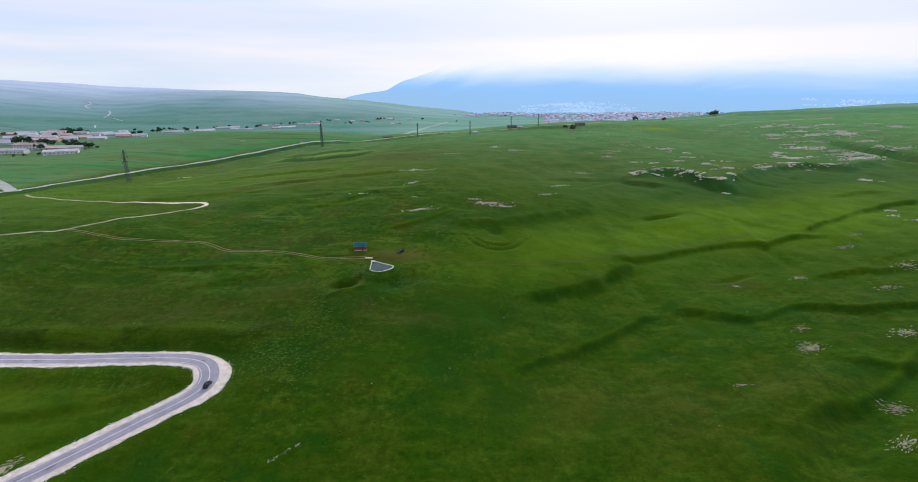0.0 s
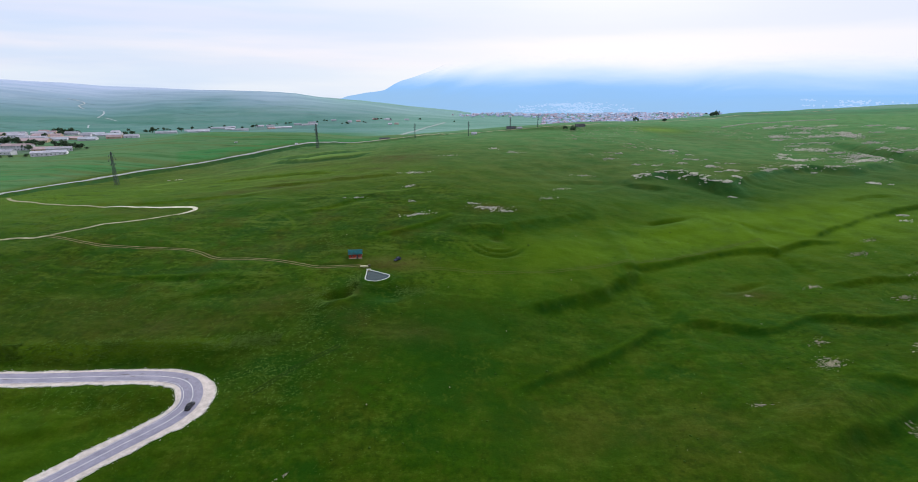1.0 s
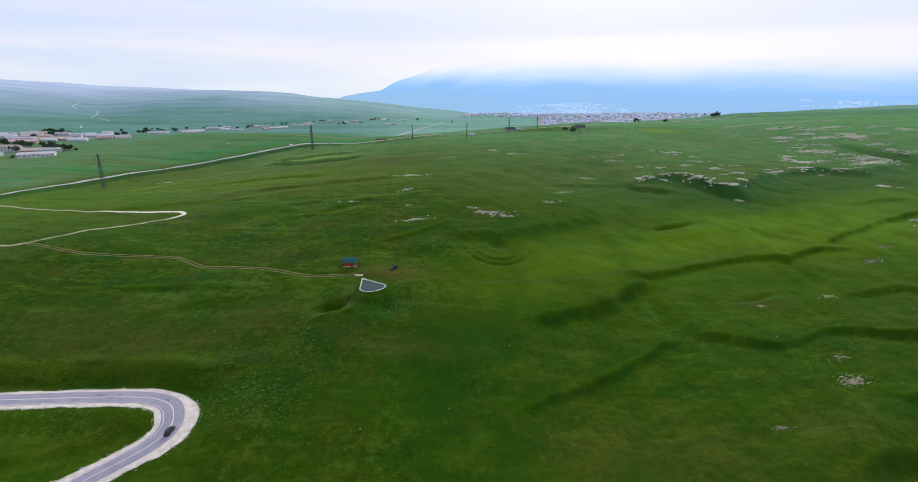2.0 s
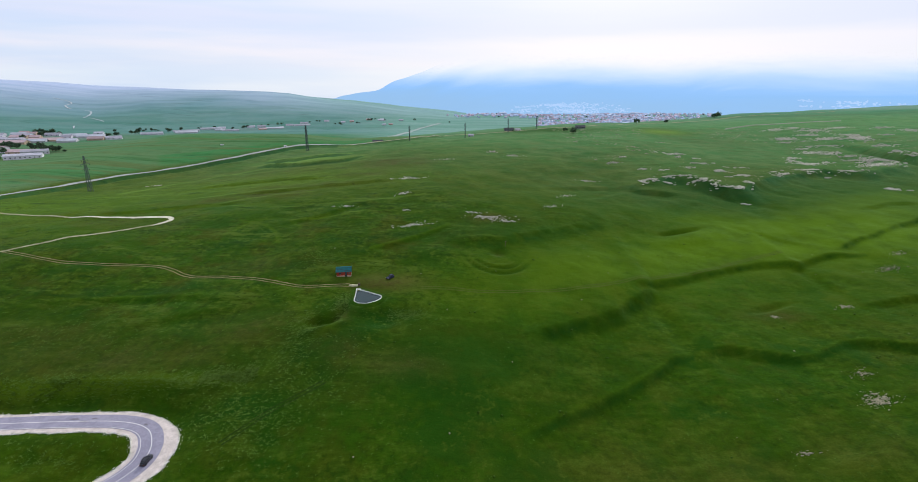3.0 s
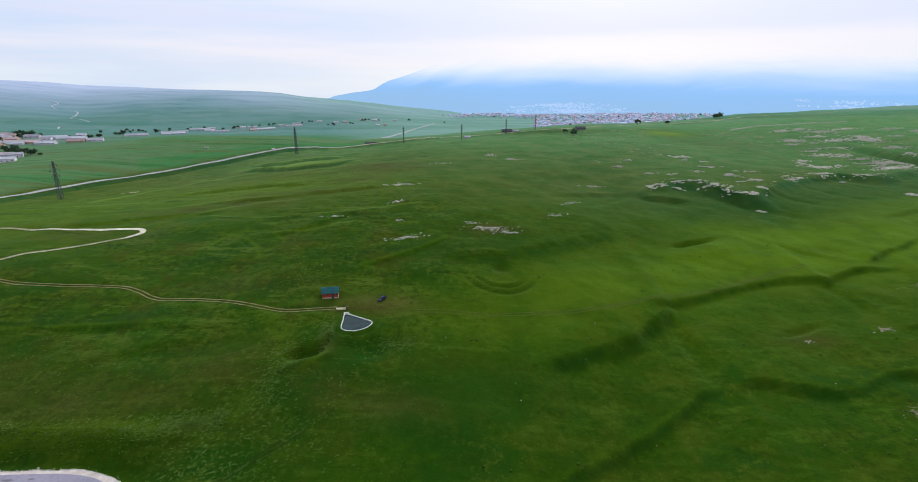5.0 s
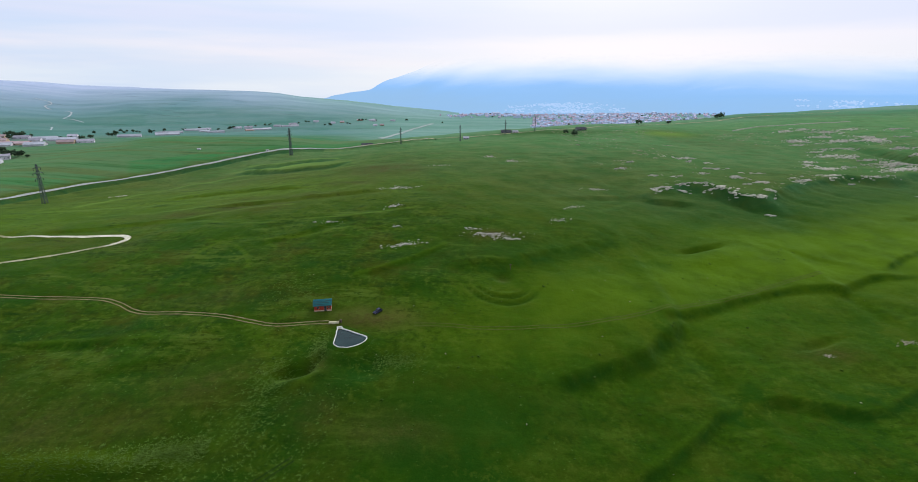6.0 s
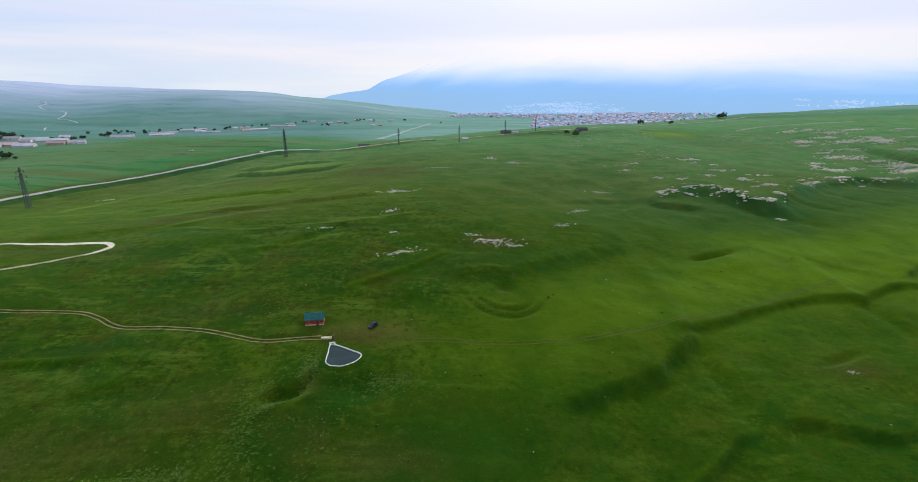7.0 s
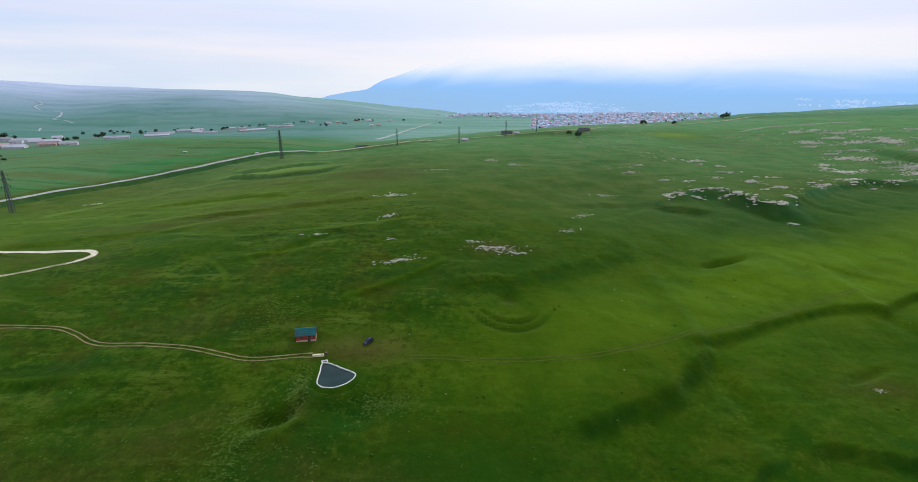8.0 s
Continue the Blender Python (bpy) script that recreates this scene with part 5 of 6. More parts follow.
def hut():
    """Gabled herders' hut: the ridge runs along its front."""
    t = thing("hut", "small red herders' hut with a teal sheet-metal roof", "hut")
    w, d, h, r = 6.0, 4.2, 2.35, 1.35
    bm = bmesh.new()
    th = 0.2
    # front wall in pieces round the door and two windows
    for x0, x1, z0, z1 in ((0, 1.0, 0.5, h), (1.0, 1.9, 0.5, 0.95), (1.0, 1.9, 1.75, h), (1.9, 3.5, 0.5, h), (3.5, 4.4, 2.05, h), (4.4, 4.8, 0.5, h), (4.8, 5.5, 0.5, 0.95), (4.8, 5.5, 1.75, h), (5.5, w, 0.5, h)):
        add_box(bm, x0, 0, z0, x1, th, z1)
    part("front_wall", bm, M_BRICK, t)
    for x0 in (0.0, w - th):
        bm = bmesh.new()
        ring = [(x0, th, 0.5), (x0, d, 0.5), (x0, d, h), (x0, d / 2, h + r), (x0, th, h + th * 2 * r / d)]
        a = [bm.verts.new(p) for p in ring]
        b = [bm.verts.new((p[0] + th, p[1], p[2])) for p in ring]
        bm.faces.new(a)
        bm.faces.new(b[::-1])
        for k in range(5):
            bm.faces.new((a[k], b[k], b[(k + 1) % 5], a[(k + 1) % 5]))
        bmesh.ops.recalc_face_normals(bm, faces=bm.faces)
        part("gable_wall", bm, M_BRICK, t)
    part("back_wall", box(th, d - th, 0.5, w - th, d, h), M_BRICK, t)
    bm = bmesh.new()
    add_box(bm, -0.08, -0.08, -0.9, 3.5, 0.3, 0.498)
    add_box(bm, 4.4, -0.08, -0.9, w + 0.08, 0.3, 0.498)
    add_box(bm, -0.08, 0.302, -0.9, w + 0.08, d + 0.08, 0.498)
    part("plinth", bm, M_PLASTER, t, "pale plastered plinth")
    door = part("door", box(3.54, 0.09, -0.05, 4.36, 0.15, 2.02, bevel=0.01), M_DARKROOF, t, "dark wooden door")
    part("door_handle", box(4.22, 0.03, 0.95, 4.28, 0.088, 1.10), M_STEEL, door)
    for x0, x1 in ((1.0, 1.9), (4.8, 5.5)):
        win = part("window", beams([((x0, 0.1, 0.95), (x1, 0.1, 0.95)), ((x0, 0.1, 1.75), (x1, 0.1, 1.75)), ((x0, 0.1, 0.95), (x0, 0.1, 1.75)), ((x1, 0.1, 0.95), (x1, 0.1, 1.75)), (((x0 + x1) / 2, 0.1, 0.95), ((x0 + x1) / 2, 0.1, 1.75))], 0.07), M_PLASTER, t, "pale window frame")
        part("pane", box(x0, 0.12, 0.95, x1, 0.135, 1.75), M_GLASSY, win)
    roof = part("roof", beams([((-0.3, -0.35 + 0.62 * k, h - 0.12 + (0.62 * k) * 2 * r / d), (w + 0.3, -0.35 + 0.62 * k, h - 0.12 + (0.62 * k) * 2 * r / d)) for k in range(4)], 0.07), M_WOOD, t, "wooden purlins")
    for sign in (1, -1):
        bm = bmesh.new()
        n = 42
        rows = []
        for e in (0, 1):
            y = (-0.45 if sign > 0 else d + 0.45) if e == 0 else d / 2
            z = h - 0.45 * 2 * r / d + 0.06 if e == 0 else h + r + 0.06
            rows.append([bm.verts.new((-0.35 + (w + 0.7) * k / n, y, z + (0.035 if k % 2 else 0.0))) for k in range(n + 1)])
        for k in range(n):
            bm.faces.new((rows[0][k], rows[0][k + 1], rows[1][k + 1], rows[1][k]))
        made = bmesh.ops.solidify(bm, geom=bm.faces[:], thickness=-0.03)
        part("roof_sheet", bm, M_TEAL, roof, "teal corrugated sheet")
    bm = beams([((-0.36, d / 2, h + r + 0.10), (w + 0.36, d / 2, h + r + 0.10))], 0.14)
    part("ridge_cap", bm, M_TEAL, roof)
    t.matrix_basis = pose(-52.0, 240.4, -0.95, 0, 0, 9)
    return t


hut()


# ---------------------------------------------------------------- cars
def car(paint, label):
    t = thing("car", label, "car")
    # rounded rings along the length: place, floor, top, half width
    def ring(x, low, high, wide, tuck=0.12):
        return [(x, -wide + tuck, low), (x, wide - tuck, low), (x, wide, low + 0.2), (x, wide, high - 0.14), (x, wide - tuck, high), (x, -wide + tuck, high), (x, -wide, high - 0.14), (x, -wide, low + 0.2)]

    body = part("body", loft([ring(-2.12, 0.42, 0.74, 0.66), ring(-2.0, 0.30, 0.86, 0.80), ring(-1.2, 0.24, 0.93, 0.84), ring(0.6, 0.24, 0.92, 0.85), ring(1.5, 0.26, 0.84, 0.83), ring(2.0, 0.32, 0.74, 0.78), ring(2.14, 0.42, 0.66, 0.64)]), paint, t, smooth=False)
    part("cabin", loft([ring(-1.75, 0.90, 1.02, 0.66), ring(-1.30, 0.92, 1.40, 0.64), ring(-0.2, 0.92, 1.45, 0.65), ring(0.30, 0.92, 1.40, 0.63), ring(1.05, 0.88, 1.00, 0.68)]), M_GLASSY, t, "dark tinted windows")
    part("roof_panel", loft([ring(-1.32, 1.38, 1.46, 0.58, 0.03), ring(-0.3, 1.41, 1.50, 0.60, 0.03), ring(0.28, 1.38, 1.46, 0.57, 0.03)]), paint, t)
    for s in (-1, 1):
        part("pillar", beams([((-0.45, s * 0.66, 0.9), (-0.45, s * 0.60, 1.44))], 0.09), paint, t)
    for x in (-1.32, 1.36):
        for s in (-1, 1):
            wheel = part("wheel", (lambda bm: (bmesh.ops.create_cone(bm, cap_ends=True, segments=16, radius1=0.2, radius2=0.2, depth=0.2, matrix=pose(x, s * 0.78, 0.31, 90)), bm)[1])(bmesh.new()), M_STEEL, t)
            bm = bmesh.new()
            bmesh.ops.create_cone(bm, cap_ends=False, segments=16, radius1=0.31, radius2=0.31, depth=0.19, matrix=pose(x, s * 0.77, 0.31, 90))
            bmesh.ops.create_cone(bm, cap_ends=True, segments=16, radius1=0.29, radius2=0.29, depth=0.17, matrix=pose(x, s * 0.77, 0.31, 90))
            part("tyre", bm, M_TYRE, wheel)
    for s in (-1, 1):
        part("headlight", box(2.02, s * 0.56 - 0.14, 0.56, 2.13, s * 0.56 + 0.14, 0.68, bevel=0.02), M_SLAB, t, "clear headlight")
        part("tail_light", box(-2.12, s * 0.56 - 0.12, 0.62, -2.03, s * 0.56 + 0.12, 0.76, bevel=0.02), M_BRICK, t, "red tail light")
    part("bumper", loft([ring(2.05, 0.28, 0.50, 0.74, 0.05), ring(2.2, 0.30, 0.48, 0.60, 0.05)]), paint, t)
    part("bumper", loft([ring(-2.2, 0.30, 0.50, 0.62, 0.05), ring(-2.05, 0.28, 0.52, 0.76, 0.05)]), paint, t)
    return t


def park(c, x, y, heading, lift):
    nx, ny = math.cos(math.radians(heading)), math.sin(math.radians(heading))
    a, b = ground_z(x + 1.3 * nx, y + 1.3 * ny), ground_z(x - 1.3 * nx, y - 1.3 * ny)
    l, r = ground_z(x - 0.7 * ny, y + 0.7 * nx), ground_z(x + 0.7 * ny, y - 0.7 * nx)
    c.matrix_basis = pose(x, y, max((a + b) / 2, (l + r) / 2) + lift, 0, 0, heading) @ pose(0, 0, 0, math.degrees(math.atan2(l - r, 1.4)), -math.degrees(math.atan2(a - b, 2.6)), 0) @ Matrix.Scale(0.9, 4)


park(car(M_BLUE, "dark blue saloon car parked on worn grass"), -29.1, 241.0, 232, 0.0)
park(car(M_DARK, "black saloon car on the hairpin bend of the road"), -84.0, 148.0, 84, 0.16)


# ---------------------------------------------------------------- posts and pylons
def post(x, y):
    t = thing("wooden_post", "dark leaning wooden post with a cross-piece in the pasture", "post")
    part("shaft", beams([((0, 0, -0.4), (0.12, 0, 2.6))], 0.2), M_WOOD, t)
    part("cross_piece", beams([((-0.35, 0, 2.35), (0.6, 0, 2.6))], 0.16), M_WOOD, t)
    t.matrix_basis = pose(x, y, ground_z(x, y))


post(24.3, 277.5)


def pylon(height, label, group, thick=1.0, slim=1.0):
    t = thing("pylon", label, "pylon", group)
    b, waist, top = slim * height * 0.046, slim * height * 0.026, slim * height * 0.010
    levels = [0, 0.16, 0.31, 0.45, 0.57, 0.68, 0.78, 0.87, 0.95, 1.0]

    def half(f):
        return b + (waist - b) * f / 0.62 if f < 0.62 else waist + (top - waist) * (f - 0.62) / 0.38

    for sx, sy in ((-1, -1), (1, -1), (1, 1), (-1, 1)):
        part("leg", beams([((sx * half(p), sy * half(p), p * height), (sx * half(q), sy * half(q), q * height)) for p, q in zip(levels, levels[1:])], 0.24 * thick), M_PYLON, t)
    bm = bmesh.new()
    for p, q in zip(levels, levels[1:]):
        u, v, z0, z1 = half(p), half(q), p * height, q * height
        for k in range(4):
            c = [(-1, -1), (1, -1), (1, 1), (-1, 1)]
            (ax, ay), (bx, by) = c[k], c[(k + 1) % 4]
            add_beam(bm, (ax * u, ay * u, z0), (bx * v, by * v, z1), 0.15 * thick)
            add_beam(bm, (bx * u, by * u, z0), (ax * v, ay * v, z1), 0.15 * thick)
            add_beam(bm, (ax * v, ay * v, z1), (bx * v, by * v, z1), 0.13 * thick)
    part("lattice", bm, M_PYLON, t, "thin diagonal bracing")
    for f, reach in ((0.64, 0.11), (0.78, 0.14), (0.91, 0.10)):
        z, r, w = f * height, slim * reach * height, half(f)
        arm = part("crossarm", beams([((-r, 0, z), (r, 0, z)), ((-r, 0, z), (0, -w, z + 0.05 * height)), ((r, 0, z), (0, -w, z + 0.05 * height)), ((-r, 0, z), (0, w, z)), ((r, 0, z), (0, w, z))], 0.17 * thick), M_PYLON, t)
        for s in (-1, 1):
            bm = bmesh.new()
            bmesh.ops.create_cone(bm, cap_ends=True, segments=8, radius1=0.13, radius2=0.13, depth=1.3, matrix=Matrix.Translation((s * r * 0.97, 0, z - 0.75)))
            part("insulator", bm, M_GLASSY, arm)
    return t


def put(t, x, y, turn=0.0, sink=0.1, lean=0.0):
    t.matrix_basis = pose(x, y, ground_z(x, y) - sink, 0, lean, turn)
    return t


PYLONS = "power line across the valley"
tower = pylon(25.0, "tall dark steel lattice pylon beside the valley road", PYLONS)
put(tower, -256.0, 391.0, 80, 0.2)
put(copy_thing(tower, Matrix()), -146.0, 550.0, 75, 0.2)
small = pylon(17.0, "slender steel lattice mast on the hill crest", PYLONS, 0.5, 0.55)
for x, y in ((-47.5, 594), (12.8, 603), (65, 650), (101.5, 668)):
    put(copy_thing(small, Matrix()), x, y, 30, 0.2) if x > -40 else put(small, x, y, 30, 0.2)


# ---------------------------------------------------------------- rocks and weeds
def outcrop(cx, cy, rx, ry, turn, much, rnd, size, mat):
    bm = bmesh.new()
    count = int(min(420, max(14, (1.2 if size > 0.3 else 2.2) * much * rx * ry / size ** 1.3)))
    c, s = math.cos(math.radians(turn)), math.sin(math.radians(turn))
    for _ in range(count):
        a, r = rnd.uniform(0, 2 * math.pi), abs(rnd.gauss(0, 0.62))
        u, v = rx * r * math.cos(a), ry * r * math.sin(a)
        # stones lie in broken rows along the slope
        v = round(v / (2.2 * size)) * 2.2 * size + rnd.gauss(0, 0.7 * size)
        x, y = cx + u * c - v * s, cy + u * s + v * c
        k = size * rnd.choice((0.3, 0.4, 0.5, 0.6, 0.9, 1.3)) * rnd.uniform(0.7, 1.2)
        add_stone(bm, x, y, ground_z(x, y), k * rnd.uniform(1.2, 3.4), k * rnd.uniform(0.4, 0.8), k * rnd.uniform(0.35, 0.75), math.radians(turn) + rnd.gauss(0, 0.25), rnd)
    return part("rock_outcrop", bm, mat)


rnd = random.Random(4)
for row in OUTCROPS:
    tagged(outcrop(*row, rnd, 0.24 if row in NEAR_ROCKS else 0.36, M_ROCKNEAR if row in NEAR_ROCKS else M_ROCK), "broken pale limestone blocks lying in the pasture", "rocks", "limestone outcrops", "stuff")
for row in CRAG_ROCKS:
    tagged(outcrop(*row, rnd, 0.8, M_ROCK), "grey-beige limestone ledges along the crag", "rocks", "limestone crags", "stuff")


def crag_ledges():
    """Broken limestone ledges along the lip of the crag."""
    rnd = random.Random(31)
    for a, b in zip(range(124, 400, 22), range(146, 422, 22)):
        bm = bmesh.new()
        for _ in range(64):
            x = rnd.uniform(a, b)
            u = np.array([x])
            lip = float(crag_lip(u)[0])
            if value_noise(u, 0 * u, 9.0, 41)[0] < 0.05:
                continue
            y = lip + rnd.choice((-1.2, -0.4, -0.2, 0.2, 0.5, 3.0, 6.0)) + rnd.gauss(0, 0.5)
            k = rnd.choice((0.3, 0.4, 0.5, 0.7, 1.1))
            add_stone(bm, x, y, ground_z(x, y), k * rnd.uniform(1.0, 2.8), k * rnd.uniform(0.4, 0.7), k * rnd.uniform(0.2, 0.45), rnd.gauss(0.1, 0.3), rnd)
        tagged(part("rock_ledge", bm, M_ROCK), "broken pale limestone ledge along the lip of the crag", "rocks", "limestone ledges", "stuff")


crag_ledges()


def scattered_stones():
    bm = bmesh.new()
    rnd = random.Random(8)
    for _ in range(70):
        x, y = rnd.uniform(-60, 230), rnd.uniform(105, 330)
        k = rnd.choice((0.10, 0.15, 0.2, 0.3))
        add_stone(bm, x, y, ground_z(x, y), k * 1.3, k * 0.8, k * 0.5, rnd.uniform(0, 3), rnd)
    for _ in range(46):
        u = rnd.random()
        x, y = -53.5 + 7.5 * u + rnd.gauss(0, 0.25), 116.5 + 7.0 * u + rnd.gauss(0, 0.3)
        k = rnd.choice((0.1, 0.15, 0.25))
        add_stone(bm, x, y, ground_z(x, y), k * 1.3, k * 0.8, k * 0.5, rnd.uniform(0, 3), rnd)
    made = 0
    while made < 250:
        x, y = rnd.uniform(120, 470), rnd.uniform(405, 660)
        if y < crag_lip(np.array([x]))[0] + 3 or value_noise(np.array([x]), np.array([y]), 38, 35)[0] < rnd.uniform(-0.3, 0.5):
            continue
        k = rnd.choice((0.3, 0.45, 0.7))
        for _ in range(rnd.choice((1, 2, 4))):
            u, v = x + rnd.gauss(0, 3.5), y + rnd.gauss(0, 0.8)
            add_stone(bm, u, v, ground_z(u, v), k * rnd.uniform(1.5, 4.0), k * 0.7, k * 0.3, rnd.gauss(0.1, 0.2), rnd)
        made += 1
    tagged(part("scattered_stones", bm, M_ROCKNEAR), "small pale stones strewn over the grass", "stones", kind="stuff")


scattered_stones()


def tufts():
    """Tall weeds and grass tufts: thick along the road bank and below the pond, thin elsewhere."""
    rs = np.random.RandomState(5)
    spots = [(rs.uniform(-170, 210, 12000), rs.uniform(104, 330, 12000), 0.22), (rs.uniform(-190, -10, 7000), rs.uniform(104, 300, 7000), 0.24)]
    u = rs.rand(11000)
    spots.append((-240 + 175 * u, np.interp(-240 + 175 * u, [p[0] for p in BANK_ROAD], [p[1] for p in BANK_ROAD]) + rs.normal(3.6, 2.0, 11000), 0.50))
    for cx, cy, sx, sy, count in ((-66, 162, 11, 9, 650), (-54, 203, 3, 4, 1100), (-57, 194, 3, 7, 1100), (-45.5, 217, 1.6, 5, 700), (-20, 215, 4, 2, 250), (-62, 252, 8, 8, 900), (-130, 205, 40, 10, 1000), (-28, 214, 8, 3, 500), (-55, 178, 9, 16, 2200), (-120, 150, 18, 3, 900), (-190, 215, 40, 25, 1200)):
        spots.append((rs.normal(cx, sx, count), rs.normal(cy, sy, count), 0.40))
    verts, faces = [], []
    road_keep = ROAD[(ROAD[:, 0] > -250)]
    for xs, ys, size in spots:
        d = line_distance(xs, ys, road_keep)[0]
        keep = (d > 6.8 - 2.0 * rs.rand(len(xs))) & ~inside(xs, ys, POND) & (line_distance(xs, ys, HUT_TRACK)[0] > 1.3)
        keep &= rs.rand(len(xs)) < 0.35 + 0.65 * (value_noise(xs, ys, 13, 21) > 0.0)
        for x, y in zip(xs[keep], ys[keep]):
            z, k = ground_z(x, y) - 0.03, size * rs.uniform(0.5, 1.5)
            a0 = rs.uniform(0, 6.3)
            for b in range(3):
                a = a0 + 2.1 * b
                i = len(verts)
                verts += [(x + 0.3 * k * math.cos(a + 1.2), y + 0.3 * k * math.sin(a + 1.2), z), (x + 0.3 * k * math.cos(a - 1.2), y + 0.3 * k * math.sin(a - 1.2), z), (x + 1.0 * k * math.cos(a), y + 1.0 * k * math.sin(a), z + k * 0.45)]
                faces.append((i, i + 1, i + 2))
    mesh = bpy.data.meshes.new("weeds")
    mesh.from_pydata(verts, [], faces)
    mesh.materials.append(M_WEED)
    tagged(new("weeds", mesh), "tall light green weeds and grass tufts", "weeds", kind="stuff")


tufts()


def tussocks():
    """Dark grass hummocks dotted over the slope."""
    rs = random.Random(17)
    bm = bmesh.new()
    made = 0
    while made < 240:
        x, y = rs.uniform(-60, 230), rs.uniform(110, 320)
        if value_noise(np.array([x]), np.array([y]), 30, 33)[0] < 0.1 or inside(np.array([x]), np.array([y]), POND)[0]:
            continue
        for _ in range(rs.choice((1, 1, 2))):
            k = rs.choice((0.2, 0.3, 0.45))
            add_stone(bm, x + rs.gauss(0, 1), y + rs.gauss(0, 0.6), ground_z(x, y), k * rs.uniform(0.8, 1.6), k, k * 0.4, rs.uniform(0, 3), rs)
        made += 1
    tagged(part("tussocks", bm, M_TUSSOCK, smooth=True), "dark grass tussocks dotted over the slope", "grass", kind="stuff")


tussocks()


# ---------------------------------------------------------------- houses
def house(label, long, deep, high, rise, wall_mat, roof_mat, group, windows=0, storeys=1, category="house"):
    """A gabled building: the ridge runs along its length; windows are counted along the front of each storey."""
    t = thing("house" if category == "house" else category.replace(" ", "_"), label, category, group)
    x, y = long / 2, deep / 2
    bm = bmesh.new()
    low = [bm.verts.new(p) for p in ((-x, -y, -2), (x, -y, -2), (x, y, -2), (-x, y, -2))]
    top = [bm.verts.new(p) for p in ((-x, -y, high), (x, -y, high), (x, y, high), (-x, y, high))]
    peak = [bm.verts.new((-x, 0, high + rise)), bm.verts.new((x, 0, high + rise))]
    bm.faces.new((low[0], low[1], top[1], top[0]))
    bm.faces.new((low[2], low[3], top[3], top[2]))
    bm.faces.new((low[1], low[2], top[2], peak[1], top[1]))
    bm.faces.new((low[3], low[0], top[0], peak[0], top[3]))
    part("wall", bm, wall_mat, t)
    bm = bmesh.new()
    o, th = 0.5, 0.25
    for s in (-1, 1):
        drop = o * rise / y
        a = [(-x - o, s * (y + o), high - drop), (x + o, s * (y + o), high - drop), (x + o, 0, high + rise), (-x - o, 0, high + rise)]
        u = [bm.verts.new((p[0], p[1], p[2] + 0.02)) for p in a]
        v = [bm.verts.new((p[0], p[1], p[2] + 0.02 + th)) for p in a]
        bm.faces.new(u)
        bm.faces.new(v[::-1])
        for k in range(4):
            bm.faces.new((u[k], v[k], v[(k + 1) % 4], u[(k + 1) % 4]))
    bmesh.ops.recalc_face_normals(bm, faces=bm.faces)
    part("roof", bm, roof_mat, t)
    if windows:
        mesh = None
        for floor_no in range(storeys):
            for k in range(windows):
                cx, cz = -x + long * (k + 0.5) / windows, high * (floor_no + 0.55) / storeys
                if mesh is None:
                    w = part("window", box(-0.55, -0.06, -0.65, 0.55, 0.10, 0.65, bevel=0.03), M_GLASSY, t)
                    mesh = w.data
                else:
                    w = new("window", mesh)
                    w.parent = t
                w.matrix_basis = pose(cx, -y, cz)
    return t


def tree(seed, high, wide):
    """A trunk with limbs and a crown of leaf clumps with gaps."""
    t = thing("tree", "dark leafy tree with an uneven rounded crown", "tree", "trees of the valley")
    r = random.Random(seed)
    bm = beams([((0, 0, -0.5), (0.1, 0, high * 0.25)), ((0.1, 0, high * 0.25), (0.0, 0.1, high * 0.55))], 0.35)
    for _ in range(7):
        a, h = r.uniform(0, 6.28), r.uniform(0.25, 0.5) * high
        add_beam(bm, (0, 0, h), (0.6 * wide * math.cos(a) * 0.5, 0.6 * wide * math.sin(a) * 0.5, h + 0.25 * high), 0.15)
    part("trunk", bm, M_BARK, t)
    verts, faces = [], []
    for _ in range(26):
        a, q = r.uniform(0, 6.28), r.random() ** 0.5
        c = Vector((0.5 * wide * q * math.cos(a), 0.5 * wide * q * math.sin(a), high * (0.32 + 0.6 * r.random() * (1 - 0.5 * q))))
        size = 0.16 * wide * r.uniform(0.7, 1.3)
        for _ in range(34):
            d = Vector((r.gauss(0, 1), r.gauss(0, 1), r.gauss(0, 1))).normalized()
            p = c + d * size * r.uniform(0.7, 1.05)
            e1 = d.orthogonal().normalized() * 0.055 * wide
            e2 = (d.cross(e1)).normalized() * 0.055 * wide + d * 0.02 * wide * r.uniform(-1, 1)
            i = len(verts)
            verts += [tuple(p - e1), tuple(p - e2), tuple(p + e1), tuple(p + e2)]
            faces.append((i, i + 1, i + 2, i + 3))
    mesh = bpy.data.meshes.new("crown")
    mesh.from_pydata(verts, [], faces)
    mesh.materials.append(M_LEAF)
    crown = new("crown", mesh)
    crown.parent = t
    return t


TREES = [tree(1, 8, 7), tree(2, 10, 8), tree(3, 6, 7)]
tree_spots = [(134.4, 614.0)]
put(TREES[0], *tree_spots[0])
put(TREES[1], -500, 600)
put(TREES[2], -409, 568)


def more_tree(k, x, y, scale=1.0, z=None):
    t = copy_thing(TREES[k % 3], Matrix())
    t.matrix_basis = pose(x, y, (ground_z(x, y) if z is None else z) - 0.1, 0, 0, 47 * k) @ Matrix.Scale(scale, 4)


rnd = random.Random(12)
